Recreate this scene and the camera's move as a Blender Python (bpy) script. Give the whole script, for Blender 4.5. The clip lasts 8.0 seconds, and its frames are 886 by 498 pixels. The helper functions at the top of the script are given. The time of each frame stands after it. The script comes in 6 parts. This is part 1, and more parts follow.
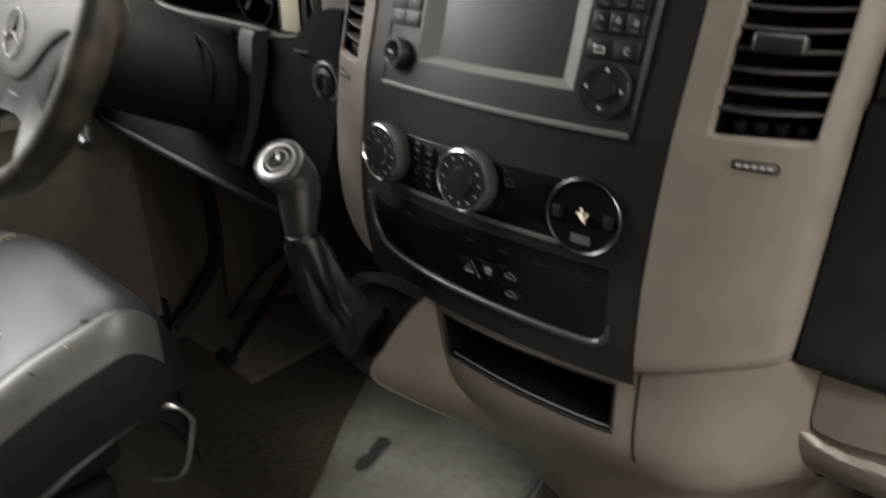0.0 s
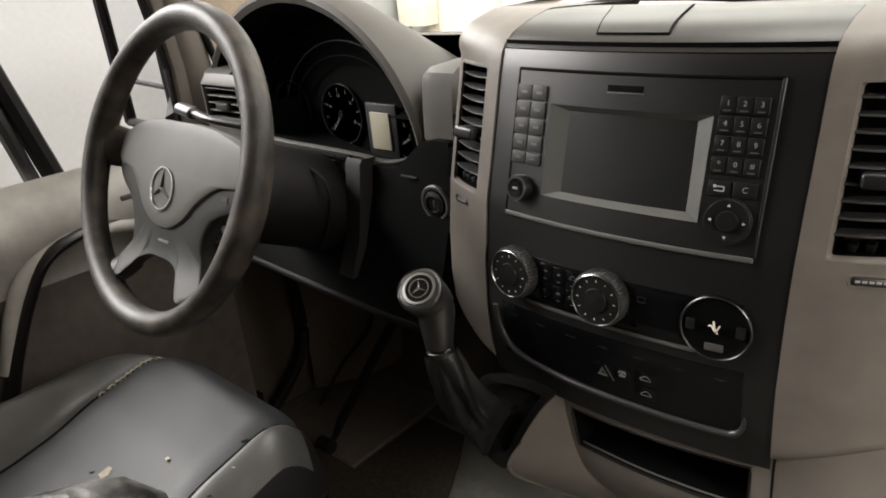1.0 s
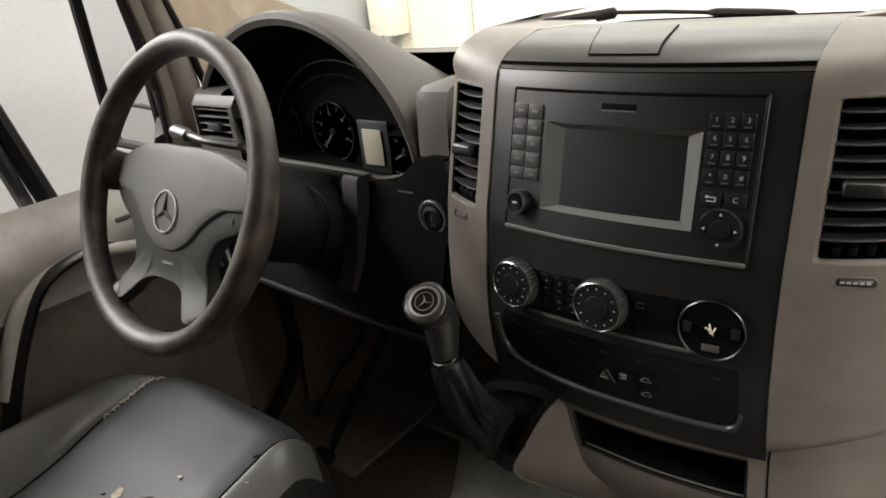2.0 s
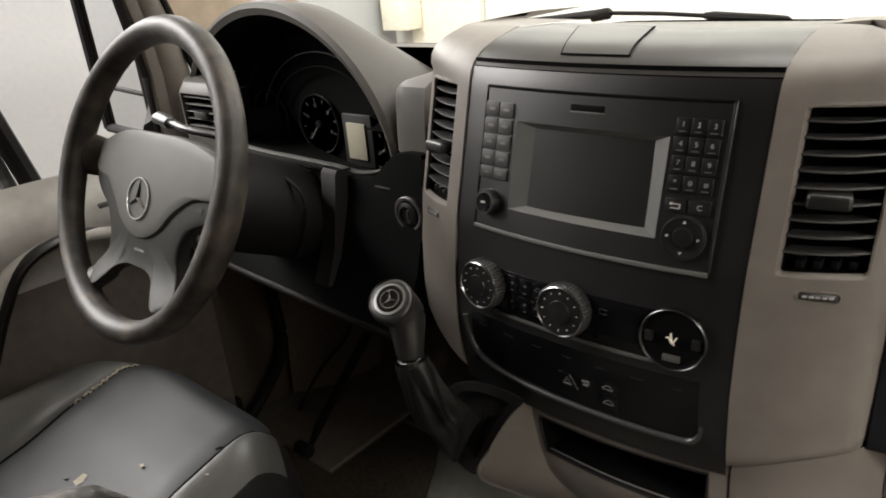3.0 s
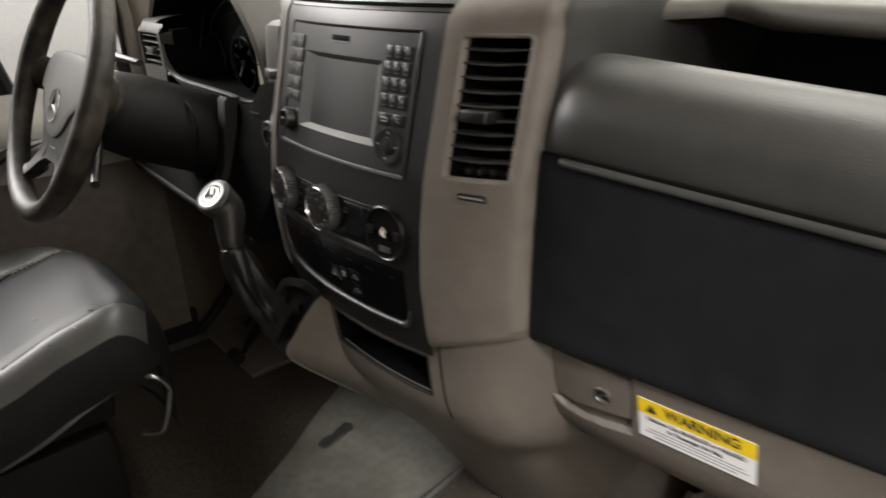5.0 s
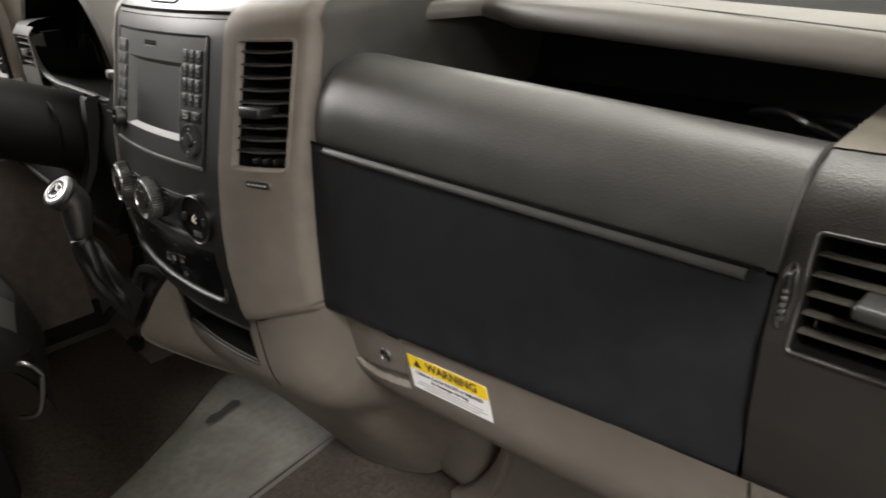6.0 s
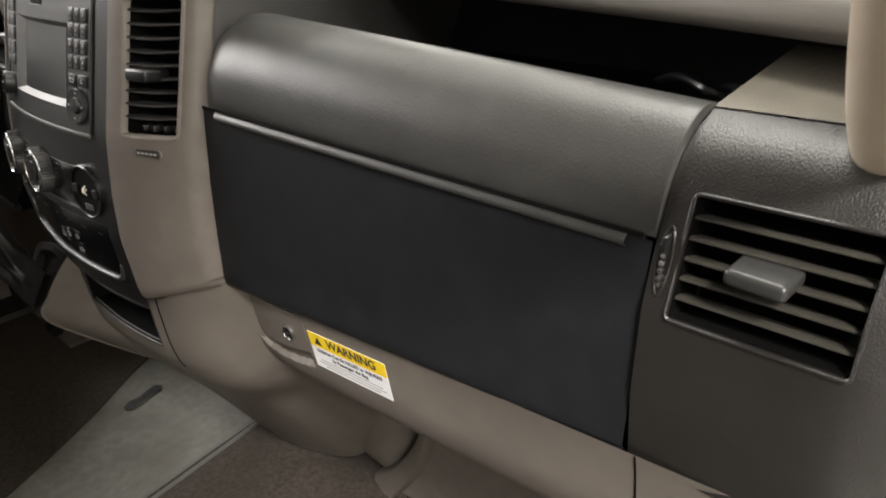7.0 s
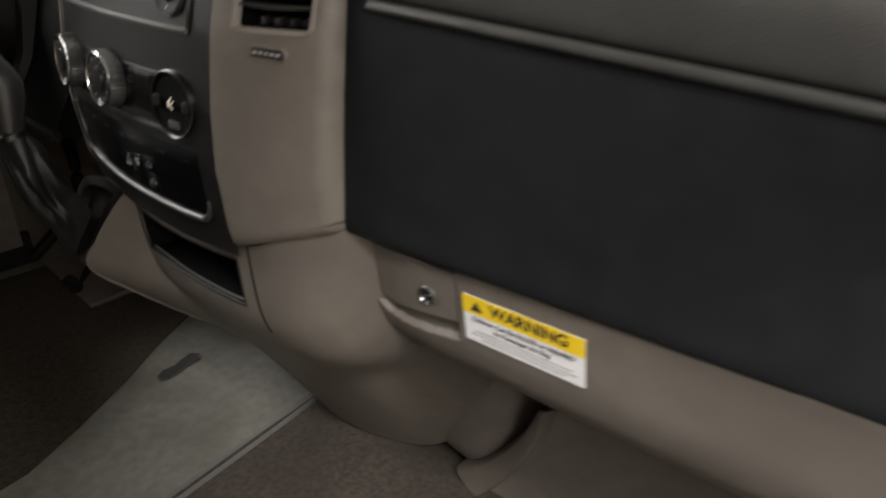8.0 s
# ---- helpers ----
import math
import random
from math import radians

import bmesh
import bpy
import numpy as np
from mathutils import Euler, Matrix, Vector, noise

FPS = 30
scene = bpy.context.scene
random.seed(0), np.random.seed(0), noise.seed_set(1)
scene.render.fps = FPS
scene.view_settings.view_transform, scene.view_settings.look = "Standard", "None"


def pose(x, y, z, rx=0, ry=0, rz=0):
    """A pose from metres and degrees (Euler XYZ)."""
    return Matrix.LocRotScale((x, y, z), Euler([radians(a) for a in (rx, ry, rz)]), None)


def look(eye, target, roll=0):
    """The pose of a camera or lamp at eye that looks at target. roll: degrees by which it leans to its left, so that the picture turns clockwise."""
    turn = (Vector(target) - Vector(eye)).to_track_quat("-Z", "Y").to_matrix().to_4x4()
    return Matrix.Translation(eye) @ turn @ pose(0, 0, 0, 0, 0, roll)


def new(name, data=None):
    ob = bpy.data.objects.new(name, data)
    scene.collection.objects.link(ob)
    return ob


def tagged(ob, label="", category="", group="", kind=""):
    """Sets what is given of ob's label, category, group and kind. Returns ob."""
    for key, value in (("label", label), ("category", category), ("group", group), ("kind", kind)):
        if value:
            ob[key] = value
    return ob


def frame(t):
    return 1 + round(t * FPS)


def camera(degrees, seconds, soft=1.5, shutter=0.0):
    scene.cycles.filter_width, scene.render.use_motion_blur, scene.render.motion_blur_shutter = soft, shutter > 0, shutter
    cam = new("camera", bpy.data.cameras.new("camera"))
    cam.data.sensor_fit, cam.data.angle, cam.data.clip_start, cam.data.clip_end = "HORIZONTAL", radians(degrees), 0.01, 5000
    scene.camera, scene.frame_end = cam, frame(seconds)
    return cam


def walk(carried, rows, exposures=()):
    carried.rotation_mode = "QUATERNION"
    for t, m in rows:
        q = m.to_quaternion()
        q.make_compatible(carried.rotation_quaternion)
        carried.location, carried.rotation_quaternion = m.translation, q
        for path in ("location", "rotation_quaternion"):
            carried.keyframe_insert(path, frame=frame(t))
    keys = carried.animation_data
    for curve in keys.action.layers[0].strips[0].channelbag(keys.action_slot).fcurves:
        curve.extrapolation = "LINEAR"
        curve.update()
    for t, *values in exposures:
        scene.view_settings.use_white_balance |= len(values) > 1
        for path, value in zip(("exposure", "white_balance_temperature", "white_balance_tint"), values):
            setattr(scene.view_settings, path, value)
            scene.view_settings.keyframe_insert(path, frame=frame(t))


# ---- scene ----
cam = camera(65.1, 8.0, 1.7, 0.5)
PATH = [
    (0, (0.353, -0.443, 0.789), (-0.857, 0.882, -0.093), 0.4),
    (0.5, (0.327, -0.499, 0.863), (-0.955, 0.802, 0.049), -3.3),
    (1, (0.301, -0.549, 0.897), (-0.977, 0.781, 0.124), -5.5),
    (1.5, (0.295, -0.58, 0.911), (-0.962, 0.782, 0.159), -6.9),
    (1.7, (0.293, -0.587, 0.92), (-0.943, 0.79, 0.162), -7.0),
    (2.8, (0.308, -0.561, 0.918), (-0.926, 0.804, 0.133), -5.5),
    (3, (0.323, -0.547, 0.913), (-0.924, 0.812, 0.141), -4.8),
    (3.5, (0.386, -0.501, 0.92), (-0.92, 0.79, 0.128), -3.7),
    (4, (0.444, -0.476, 0.917), (-0.906, 0.76, 0.111), -2.6),
    (4.2, (0.472, -0.469, 0.909), (-0.898, 0.743, 0.101), -2.4),
    (5.3, (0.776, -0.373, 0.854), (-0.649, 0.783, 0.059), -2.7),
    (5.5, (0.823, -0.348, 0.867), (-0.583, 0.821, 0.058), -3.1),
    (6, (0.883, -0.317, 0.88), (-0.466, 0.897, 0.04), -3.8),
    (6.5, (0.916, -0.278, 0.891), (-0.382, 0.979, 0.032), -3.4),
    (7, (0.909, -0.263, 0.852), (-0.346, 1.021, -0.028), -2.2),
    (7.5, (0.841, -0.292, 0.831), (-0.382, 1.012, -0.065), -0.4),
    (8, (0.696, -0.29, 0.756), (-0.512, 1.007, -0.17), 1.3),
]
walk(cam, [(t, look(eye, target, roll)) for t, eye, target, roll in PATH], [(0.0, 1.0), (0.5, 0.84), (1.0, 0.68), (1.5, 0.54), (3.0, 0.53), (4.2, 0.46), (5.5, 0.46), (6.5, 0.60), (7.0, 0.72), (7.5, 0.66), (8.0, 0.42)])

# ---- light ----
world = bpy.data.worlds.new("workshop_air")
scene.world = world
world.use_nodes = True
world.node_tree.nodes["Background"].inputs[0].default_value = (0.80, 0.82, 0.85, 1)
world.node_tree.nodes["Background"].inputs[1].default_value = 0.07


def area(name, eye, target, sx, sy, watts, colour):
    data = bpy.data.lights.new(name, "AREA")
    data.shape, data.size, data.size_y, data.energy, data.color = "RECTANGLE", sx, sy, watts, colour
    ob = new(name, data)
    ob.matrix_world = look(eye, target)
    return ob


# Unseen added lights, placed and tuned to brighten parts of the cab.
area("front_top_fill", (1.0, 1.1, 3.25), (1.0, 1.1, 0.6), 3.2, 1.3, 78, (1.0, 0.955, 0.90))
# Added panel for sheen on the dash; the wall has no window here.
area("front_fill_panel", (0.2, 2.95, 1.95), (0.2, 0.0, 1.1), 6.0, 1.7, 58, (1.0, 0.975, 0.94))
# Added wash that only brightens the front wall.
area("front_wall_wash", (0.0, 1.9, 2.65), (0.0, 2.95, 1.9), 5.5, 0.5, 92, (1.0, 0.95, 0.86))
# Added light through the driver's window; no window stands in the wall behind.
area("driver_side_fill_panel", (-3.1, -0.2, 2.05), (-0.5, -0.1, 0.9), 4.0, 1.5, 255, (1.0, 0.958, 0.928))
# Added fill for the seat, hub and console.
area("driver_side_fill", (-2.45, -1.3, 2.7), (-0.4, -0.1, 0.5), 1.2, 0.4, 68, (1.0, 0.968, 0.94))
# Low added fill that lifts the console's side.
area("passenger_low_fill", (1.9, -0.75, 1.5), (0.3, 0.0, 0.6), 0.3, 0.6, 12, (1.0, 0.94, 0.875))
# Added far fill that reaches in through the open door; no window here.
area("passenger_far_fill", (4.4, -0.2, 2.3), (-0.5, 0.0, 0.5), 2.5, 0.8, 24, (1.0, 0.95, 0.89))
# Added fill from above the open door, for dash and floor.
area("passenger_door_fill", (2.3, -1.1, 2.93), (0.6, 0.1, 0.6), 0.6, 0.35, 122, (1.0, 0.955, 0.90))


# ---- materials ----
def mat(name, base, rough=0.5, metal=0.0, vary=0.15, scale=40.0, bump=0.0, bump_scale=900.0, grain="noise", dirt=None, dirt_scale=6.0, coat=0.0, spec=0.5):
    m = bpy.data.materials.new(name)
    m.use_nodes = True
    nt = m.node_tree
    n, l = nt.nodes, nt.links
    p = n["Principled BSDF"]
    p.inputs["Roughness"].default_value = rough
    p.inputs["Metallic"].default_value = metal
    p.inputs["Coat Weight"].default_value = coat
    p.inputs["Specular IOR Level"].default_value = spec
    co = n.new("ShaderNodeTexCoord")
    big = n.new("ShaderNodeTexNoise")
    big.inputs["Scale"].default_value = dirt_scale
    big.inputs["Detail"].default_value = 6
    fine = n.new("ShaderNodeTexNoise")
    fine.inputs["Scale"].default_value = scale
    fine.inputs["Detail"].default_value = 4
    for t in (big, fine):
        l.new(co.outputs["Object"], t.inputs["Vector"])
    ramp = n.new("ShaderNodeValToRGB")
    ramp.color_ramp.elements[0].position, ramp.color_ramp.elements[1].position = 0.3, 0.7
    ramp.color_ramp.elements[0].color = (*[c * (1 - vary) for c in base], 1)
    ramp.color_ramp.elements[1].color = (*[min(1, c * (1 + vary)) for c in base], 1)
    l.new(fine.outputs["Fac"], ramp.inputs["Fac"])
    colour = ramp.outputs["Color"]
    if dirt:
        r2 = n.new("ShaderNodeValToRGB")
        r2.color_ramp.elements[0].position, r2.color_ramp.elements[1].position = 0.42, 0.72
        l.new(big.outputs["Fac"], r2.inputs["Fac"])
        mix = n.new("ShaderNodeMix")
        mix.data_type = "RGBA"
        l.new(r2.outputs["Color"], mix.inputs["Factor"])
        l.new(colour, mix.inputs["A"])
        mix.inputs["B"].default_value = (*dirt, 1)
        colour = mix.outputs["Result"]
    l.new(colour, p.inputs["Base Color"])
    rr = n.new("ShaderNodeMapRange")
    rr.inputs["To Min"].default_value, rr.inputs["To Max"].default_value = max(0.03, rough - 0.09), min(1, rough + 0.09)
    l.new(big.outputs["Fac"], rr.inputs["Value"])
    l.new(rr.outputs["Result"], p.inputs["Roughness"])
    if bump:
        b = n.new("ShaderNodeBump")
        b.inputs["Strength"].default_value = bump
        b.inputs["Distance"].default_value = 0.0006
        if grain == "leather":
            tex = n.new("ShaderNodeTexVoronoi")
            tex.inputs["Scale"].default_value = bump_scale
            out = tex.outputs["Distance"]
        else:
            tex = n.new("ShaderNodeTexNoise")
            tex.inputs["Scale"].default_value = bump_scale
            tex.inputs["Detail"].default_value = 3
            out = tex.outputs["Fac"]
        l.new(co.outputs["Object"], tex.inputs["Vector"])
        l.new(out, b.inputs["Height"])
        l.new(b.outputs["Normal"], p.inputs["Normal"])
    return m


DARK = mat("charcoal_soft_plastic", (0.0250, 0.0248, 0.0232), 0.40, vary=0.16, bump=0.24, bump_scale=620, grain="leather", spec=0.8)
# Charcoal made darker for the lid, whose weaker light is put into the colour.
LIDM = mat("glove_box_shaded_plastic", (0.0105, 0.0112, 0.0130), 0.46, vary=0.16, bump=0.2, bump_scale=700, grain="leather", spec=0.24)
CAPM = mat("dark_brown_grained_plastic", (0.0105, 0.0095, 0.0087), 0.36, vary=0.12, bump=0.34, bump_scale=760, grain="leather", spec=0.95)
# One moulding with the cap's face; the light on its top is in this colour.
CAPT = mat("cap_top_lit_plastic", (0.098, 0.090, 0.073), 0.45, vary=0.10, bump=0.3, bump_scale=620, grain="leather", spec=0.5)
BEIGE = mat("warm_grey_plastic", (0.144, 0.1275, 0.1105), 0.5, vary=0.10, bump=0.2, bump_scale=700, dirt=(0.115, 0.101, 0.088), dirt_scale=6)
TAUPE = mat("dash_top_plastic", (0.058, 0.0525, 0.0440), 0.48, vary=0.06, bump=0.2, bump_scale=600, dirt=(0.064, 0.058, 0.049))
HOODM = mat("hood_plastic", (0.060, 0.0545, 0.0475), 0.6, vary=0.06, bump=0.2, bump_scale=600, dirt=(0.064, 0.058, 0.051))
PAD = mat("console_pad_plastic", (0.0195, 0.0178, 0.0163), 0.36, vary=0.10, bump=0.06, bump_scale=500, grain="leather", spec=0.45)
BLACK = mat("black_satin_plastic", (0.0060, 0.0059, 0.0060), 0.38, vary=0.15, bump=0.08, bump_scale=900, spec=0.7)
GLOSS = mat("black_gloss_plastic", (0.0030, 0.0030, 0.0036), 0.2, vary=0.2, spec=0.35)
TRAYM = mat("tray_plastic", (0.016, 0.016, 0.018), 0.5, vary=0.15, bump=0.2, bump_scale=600)
# Black parts and joints; in vents, cubby and recesses the shade as colour.
PIT = mat("near_zero_black", (0.0015, 0.0015, 0.0015), 0.75, vary=0.2, spec=0.08)
SLAT = mat("vent_slat_plastic", (0.036, 0.035, 0.034), 0.4, vary=0.1, spec=0.35)
GREYP = mat("mid_grey_plastic", (0.075, 0.073, 0.070), 0.42, vary=0.08, bump=0.12, bump_scale=800)
HUBL = mat("dark_hub_plastic", (0.030, 0.030, 0.028), 0.52, vary=0.06, bump=0.12, bump_scale=800, spec=0.22)
FRAMEM = mat("brown_grey_trim", (0.120, 0.104, 0.088), 0.55, vary=0.08, bump=0.2, bump_scale=600)
VENTG = mat("driver_vent_plastic", (0.050, 0.046, 0.040), 0.5, vary=0.08, bump=0.12, bump_scale=800)
HUBG = mat("wheel_hub_plastic", (0.078, 0.077, 0.071), 0.5, vary=0.06, bump=0.12, bump_scale=800, spec=0.35)
RIMM = mat("worn_wheel_leather", (0.0165, 0.0148, 0.0130), 0.5, vary=0.25, scale=60, bump=0.3, bump_scale=350, grain="leather", dirt=(0.075, 0.062, 0.048), dirt_scale=26, spec=0.4)
CHROME = mat("chrome", (0.48, 0.48, 0.48), 0.22, 1.0, vary=0.08)
RINGM = mat("dull_ring", (0.075, 0.075, 0.075), 0.34, 1.0, vary=0.1)
STEEL = mat("brushed_ring", (0.42, 0.42, 0.42), 0.3, 1.0, vary=0.1)
GLASSY = mat("screen_glass", (0.006, 0.0066, 0.0062), 0.30, vary=0.05, spec=1.0)
BEZEL = mat("silver_grey_plastic", (0.088, 0.088, 0.082), 0.5, vary=0.06)
KNOBG = mat("ribbed_knob_plastic", (0.026, 0.026, 0.026), 0.38, vary=0.08)
BUTTON = mat("radio_button_plastic", (0.034, 0.034, 0.033), 0.5, vary=0.08, spec=0.3)
KNOBM = mat("worn_knob_plastic", (0.017, 0.0165, 0.016), 0.3, vary=0.15, bump=0.05, bump_scale=500, spec=0.7)
KEYP = mat("keypad_plastic", (0.010, 0.010, 0.010), 0.35, vary=0.1, spec=0.3)
POSTM = mat("dark_brown_trim", (0.0075, 0.0063, 0.0058), 0.6, vary=0.1, spec=0.25)
SLATC = mat("cap_slat_plastic", (0.030, 0.028, 0.023), 0.5, vary=0.1, spec=0.3)
KEYG = mat("slider_plastic", (0.020, 0.020, 0.019), 0.5, vary=0.08, spec=0.28)
TABM = mat("smooth_tab_plastic", (0.026, 0.026, 0.025), 0.3, vary=0.08, spec=0.5)
PRINT = mat("white_print", (0.48, 0.48, 0.47), 0.5, vary=0.03)
DIALPRINT = mat("faint_dial_print", (0.045, 0.045, 0.045), 0.5, vary=0.03)
GREYPRINT = mat("grey_print", (0.30, 0.30, 0.30), 0.5, vary=0.03)
FAINT = mat("faint_switch_print", (0.12, 0.12, 0.12), 0.5, vary=0.03)
LCD = mat("lcd_panel", (0.36, 0.34, 0.26), 0.3, vary=0.03)
NEEDLE = mat("needle", (0.13, 0.125, 0.118), 0.4, vary=0.03)
YELLOW = mat("label_yellow", (0.80, 0.56, 0.02), 0.4, vary=0.03)
PAPER = mat("label_white", (0.74, 0.74, 0.76), 0.4, vary=0.03)
INK = mat("label_ink", (0.02, 0.02, 0.02), 0.5, vary=0.05)
SEATV = mat("seat_vinyl", (0.042, 0.0415, 0.039), 0.42, vary=0.12, scale=25, bump=0.22, bump_scale=500, grain="leather", dirt=(0.072, 0.072, 0.070), dirt_scale=8, spec=0.5)
SEATC = mat("seat_centre_vinyl", (0.0150, 0.0162, 0.0172), 0.5, vary=0.12, scale=25, bump=0.2, bump_scale=600, dirt=(0.025, 0.027, 0.0285), dirt_scale=9, spec=0.28)
# The pale mottling puts the sheen of worn, crinkled vinyl into the colour.
ARMM = mat("worn_sheen_armrest_vinyl", (0.022, 0.0215, 0.021), 0.32, vary=0.4, scale=70, bump=1.0, bump_scale=95, grain="leather", dirt=(0.17, 0.162, 0.15), dirt_scale=34)
FOAM = mat("exposed_lining", (0.30, 0.27, 0.21), 0.9, vary=0.2, scale=200, bump=0.6, bump_scale=900)
CARPET = mat("footwell_carpet", (0.080, 0.066, 0.054), 0.95, vary=0.35, scale=300, bump=0.6, bump_scale=700, spec=0.08)
MATB = mat("brown_floor_covering", (0.047, 0.039, 0.033), 0.85, vary=0.3, scale=120, bump=0.5, bump_scale=500, dirt=(0.034, 0.028, 0.023), dirt_scale=9, spec=0.15)
# Dark brown of the shadow painted on the driver's floor.
FLOORSH = mat("floor_shade_brown", (0.042, 0.035, 0.028), 0.9, vary=0.3, scale=150, bump=0.4, bump_scale=500, spec=0.1)
FLOORM = mat("rubber_floor", (0.135, 0.133, 0.113), 0.55, vary=0.18, scale=60, bump=0.35, bump_scale=240, dirt=(0.078, 0.074, 0.060), dirt_scale=7)
STAIN = mat("floor_stain", (0.011, 0.011, 0.010), 0.55, vary=0.2)
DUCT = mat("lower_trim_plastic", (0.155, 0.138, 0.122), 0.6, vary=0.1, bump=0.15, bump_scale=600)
DOORP = mat("door_panel_plastic", (0.42, 0.405, 0.375), 0.42, vary=0.1, bump=0.2, bump_scale=600)
LOWP = mat("dark_brown_lining", (0.115, 0.098, 0.085), 0.6, vary=0.15, bump=0.2, bump_scale=500, spec=0.3)
RUBBER = mat("black_rubber", (0.0058, 0.0050, 0.0050), 0.65, vary=0.15, spec=0.2)
LINER = mat("pillar_trim", (0.34, 0.27, 0.20), 0.75, vary=0.08, bump=0.25, bump_scale=600)
HANDLE = mat("grab_handle_plastic", (0.50, 0.42, 0.33), 0.5, vary=0.05)
# Wall white darkened in colour to offset the strong driver-side lights.
WALLN = mat("dimmed_white_wall_paint", (0.34, 0.345, 0.35), 0.8, vary=0.03)
WALLP = mat("workshop_wall_paint", (0.56, 0.55, 0.53), 0.8, vary=0.04, dirt=(0.52, 0.50, 0.45), dirt_scale=1.2)
CONC = mat("workshop_concrete", (0.33, 0.32, 0.30), 0.8, vary=0.15, scale=12, dirt=(0.25, 0.24, 0.22), dirt_scale=2)
CARD = mat("cardboard", (0.66, 0.61, 0.51), 0.85, vary=0.1)
BOOT = mat("gaiter_leather", (0.0095, 0.0092, 0.0092), 0.38, vary=0.2, bump=0.3, bump_scale=500, grain="leather", spec=0.3)


# ---- helpers ----
def thing(name, at, label, category, group="", kind=""):
    ob = new(name)
    ob.location = at
    ob.empty_display_size = 0.02
    return tagged(ob, label, category, group, kind)


def finish(name, bm, material, smooth=40):
    me = bpy.data.meshes.new(name)
    bmesh.ops.recalc_face_normals(bm, faces=bm.faces[:])
    bm.to_mesh(me)
    bm.free()
    for p in me.polygons:
        p.use_smooth = True
    me.set_sharp_from_angle(angle=radians(smooth))
    me.materials.append(material)
    return me


def part(name, bm, material, parent, label="", smooth=40):
    ob = new(name, finish(name, bm, material, smooth))
    ob.parent = parent
    if parent.parent is None:
        ob.matrix_parent_inverse = Matrix.Translation(-parent.location)
    if label:
        ob["label"] = label
    return ob


def solo(name, bm, material, label, category, group="", kind="", smooth=40):
    ob = new(name, finish(name, bm, material, smooth))
    return tagged(ob, label, category, group, kind)


def loft(rows, closed=False, cap=False, loop=False):
    """A skin over rows of points; closed: each row is a ring; loop: the last row meets the first."""
    bm = bmesh.new()
    vs = [[bm.verts.new(p) for p in row] for row in rows]
    n = len(rows[0])
    m = len(rows)
    for i in range(m if loop else m - 1):
        a, b = vs[i], vs[(i + 1) % m]
        for j in range(n if closed else n - 1):
            k = (j + 1) % n
            bm.faces.new((a[j], a[k], b[k], b[j]))
    if cap and closed:
        bm.faces.new(vs[0][::-1])
        bm.faces.new(vs[-1])
    return bm


def thicken(bm, t):
    bmesh.ops.recalc_face_normals(bm, faces=bm.faces[:])
    bmesh.ops.solidify(bm, geom=bm.faces[:], thickness=t)
    return bm


def shell(P, us, vs, hole=None, depth=(0, 0.03, 0), back=None):
    """A skin P(u, v) over a grid, with a rectangular opening of cells hole=(i0, i1, j0, j1) whose edge runs inwards by depth."""
    bm = bmesh.new()
    V = [[bm.verts.new(P(u, v)) for v in vs] for u in us]
    for i in range(len(us) - 1):
        for j in range(len(vs) - 1):
            if hole and hole[0] <= i < hole[1] and hole[2] <= j < hole[3]:
                continue
            bm.faces.new((V[i][j], V[i + 1][j], V[i + 1][j + 1], V[i][j + 1]))
    if hole:
        i0, i1, j0, j1 = hole
        ring = [V[i][j0] for i in range(i0, i1 + 1)] + [V[i1][j] for j in range(j0 + 1, j1 + 1)]
        ring += [V[i][j1] for i in range(i1 - 1, i0 - 1, -1)] + [V[i0][j] for j in range(j1 - 1, j0, -1)]
        inner = [bm.verts.new(v.co + Vector(depth)) for v in ring]
        for k in range(len(ring)):
            q = (k + 1) % len(ring)
            bm.faces.new((ring[k], ring[q], inner[q], inner[k]))
        if back:
            bm.faces.new(inner)
    return bm


def grid_values(a, b, n, marks=()):
    vals = sorted(set([round(a + (b - a) * i / n, 5) for i in range(n + 1)] + [round(m, 5) for m in marks]))
    keep = [vals[0]]
    for v in vals[1:]:
        if v - keep[-1] > 0.0012:
            keep.append(v)
        elif v in [round(m, 5) for m in marks]:
            keep[-1] = v
    return keep


def box(x0, x1, y0, y1, z0, z1, bevel=0.0, seg=2):
    bm = bmesh.new()
    bmesh.ops.create_cube(bm, size=1)
    for v in bm.verts:
        v.co = ((x0 + x1) / 2 + v.co.x * (x1 - x0), (y0 + y1) / 2 + v.co.y * (y1 - y0), (z0 + z1) / 2 + v.co.z * (z1 - z0))
    if bevel:
        bmesh.ops.bevel(bm, geom=bm.edges[:], offset=bevel, segments=seg, affect="EDGES", profile=0.5)
    return bm


def moved(bm, m):
    bmesh.ops.transform(bm, matrix=m, verts=bm.verts[:])
    return bm


def bent(bm, f):
    for v in bm.verts:
        v.co = f(*v.co)
    return bm


def join(*bms):
    out = bmesh.new()
    for b in bms:
        me = bpy.data.meshes.new("tmp")
        b.to_mesh(me)
        b.free()
        out.from_mesh(me)
        bpy.data.meshes.remove(me)
    return out


def turned(profile, n=40, cap=True):
    """A body of revolution about z from (radius, height) pairs."""
    rows = [[(r * math.cos(2 * math.pi * k / n), r * math.sin(2 * math.pi * k / n), h) for k in range(n)] for r, h in profile]
    return loft(rows, closed=True, cap=cap)


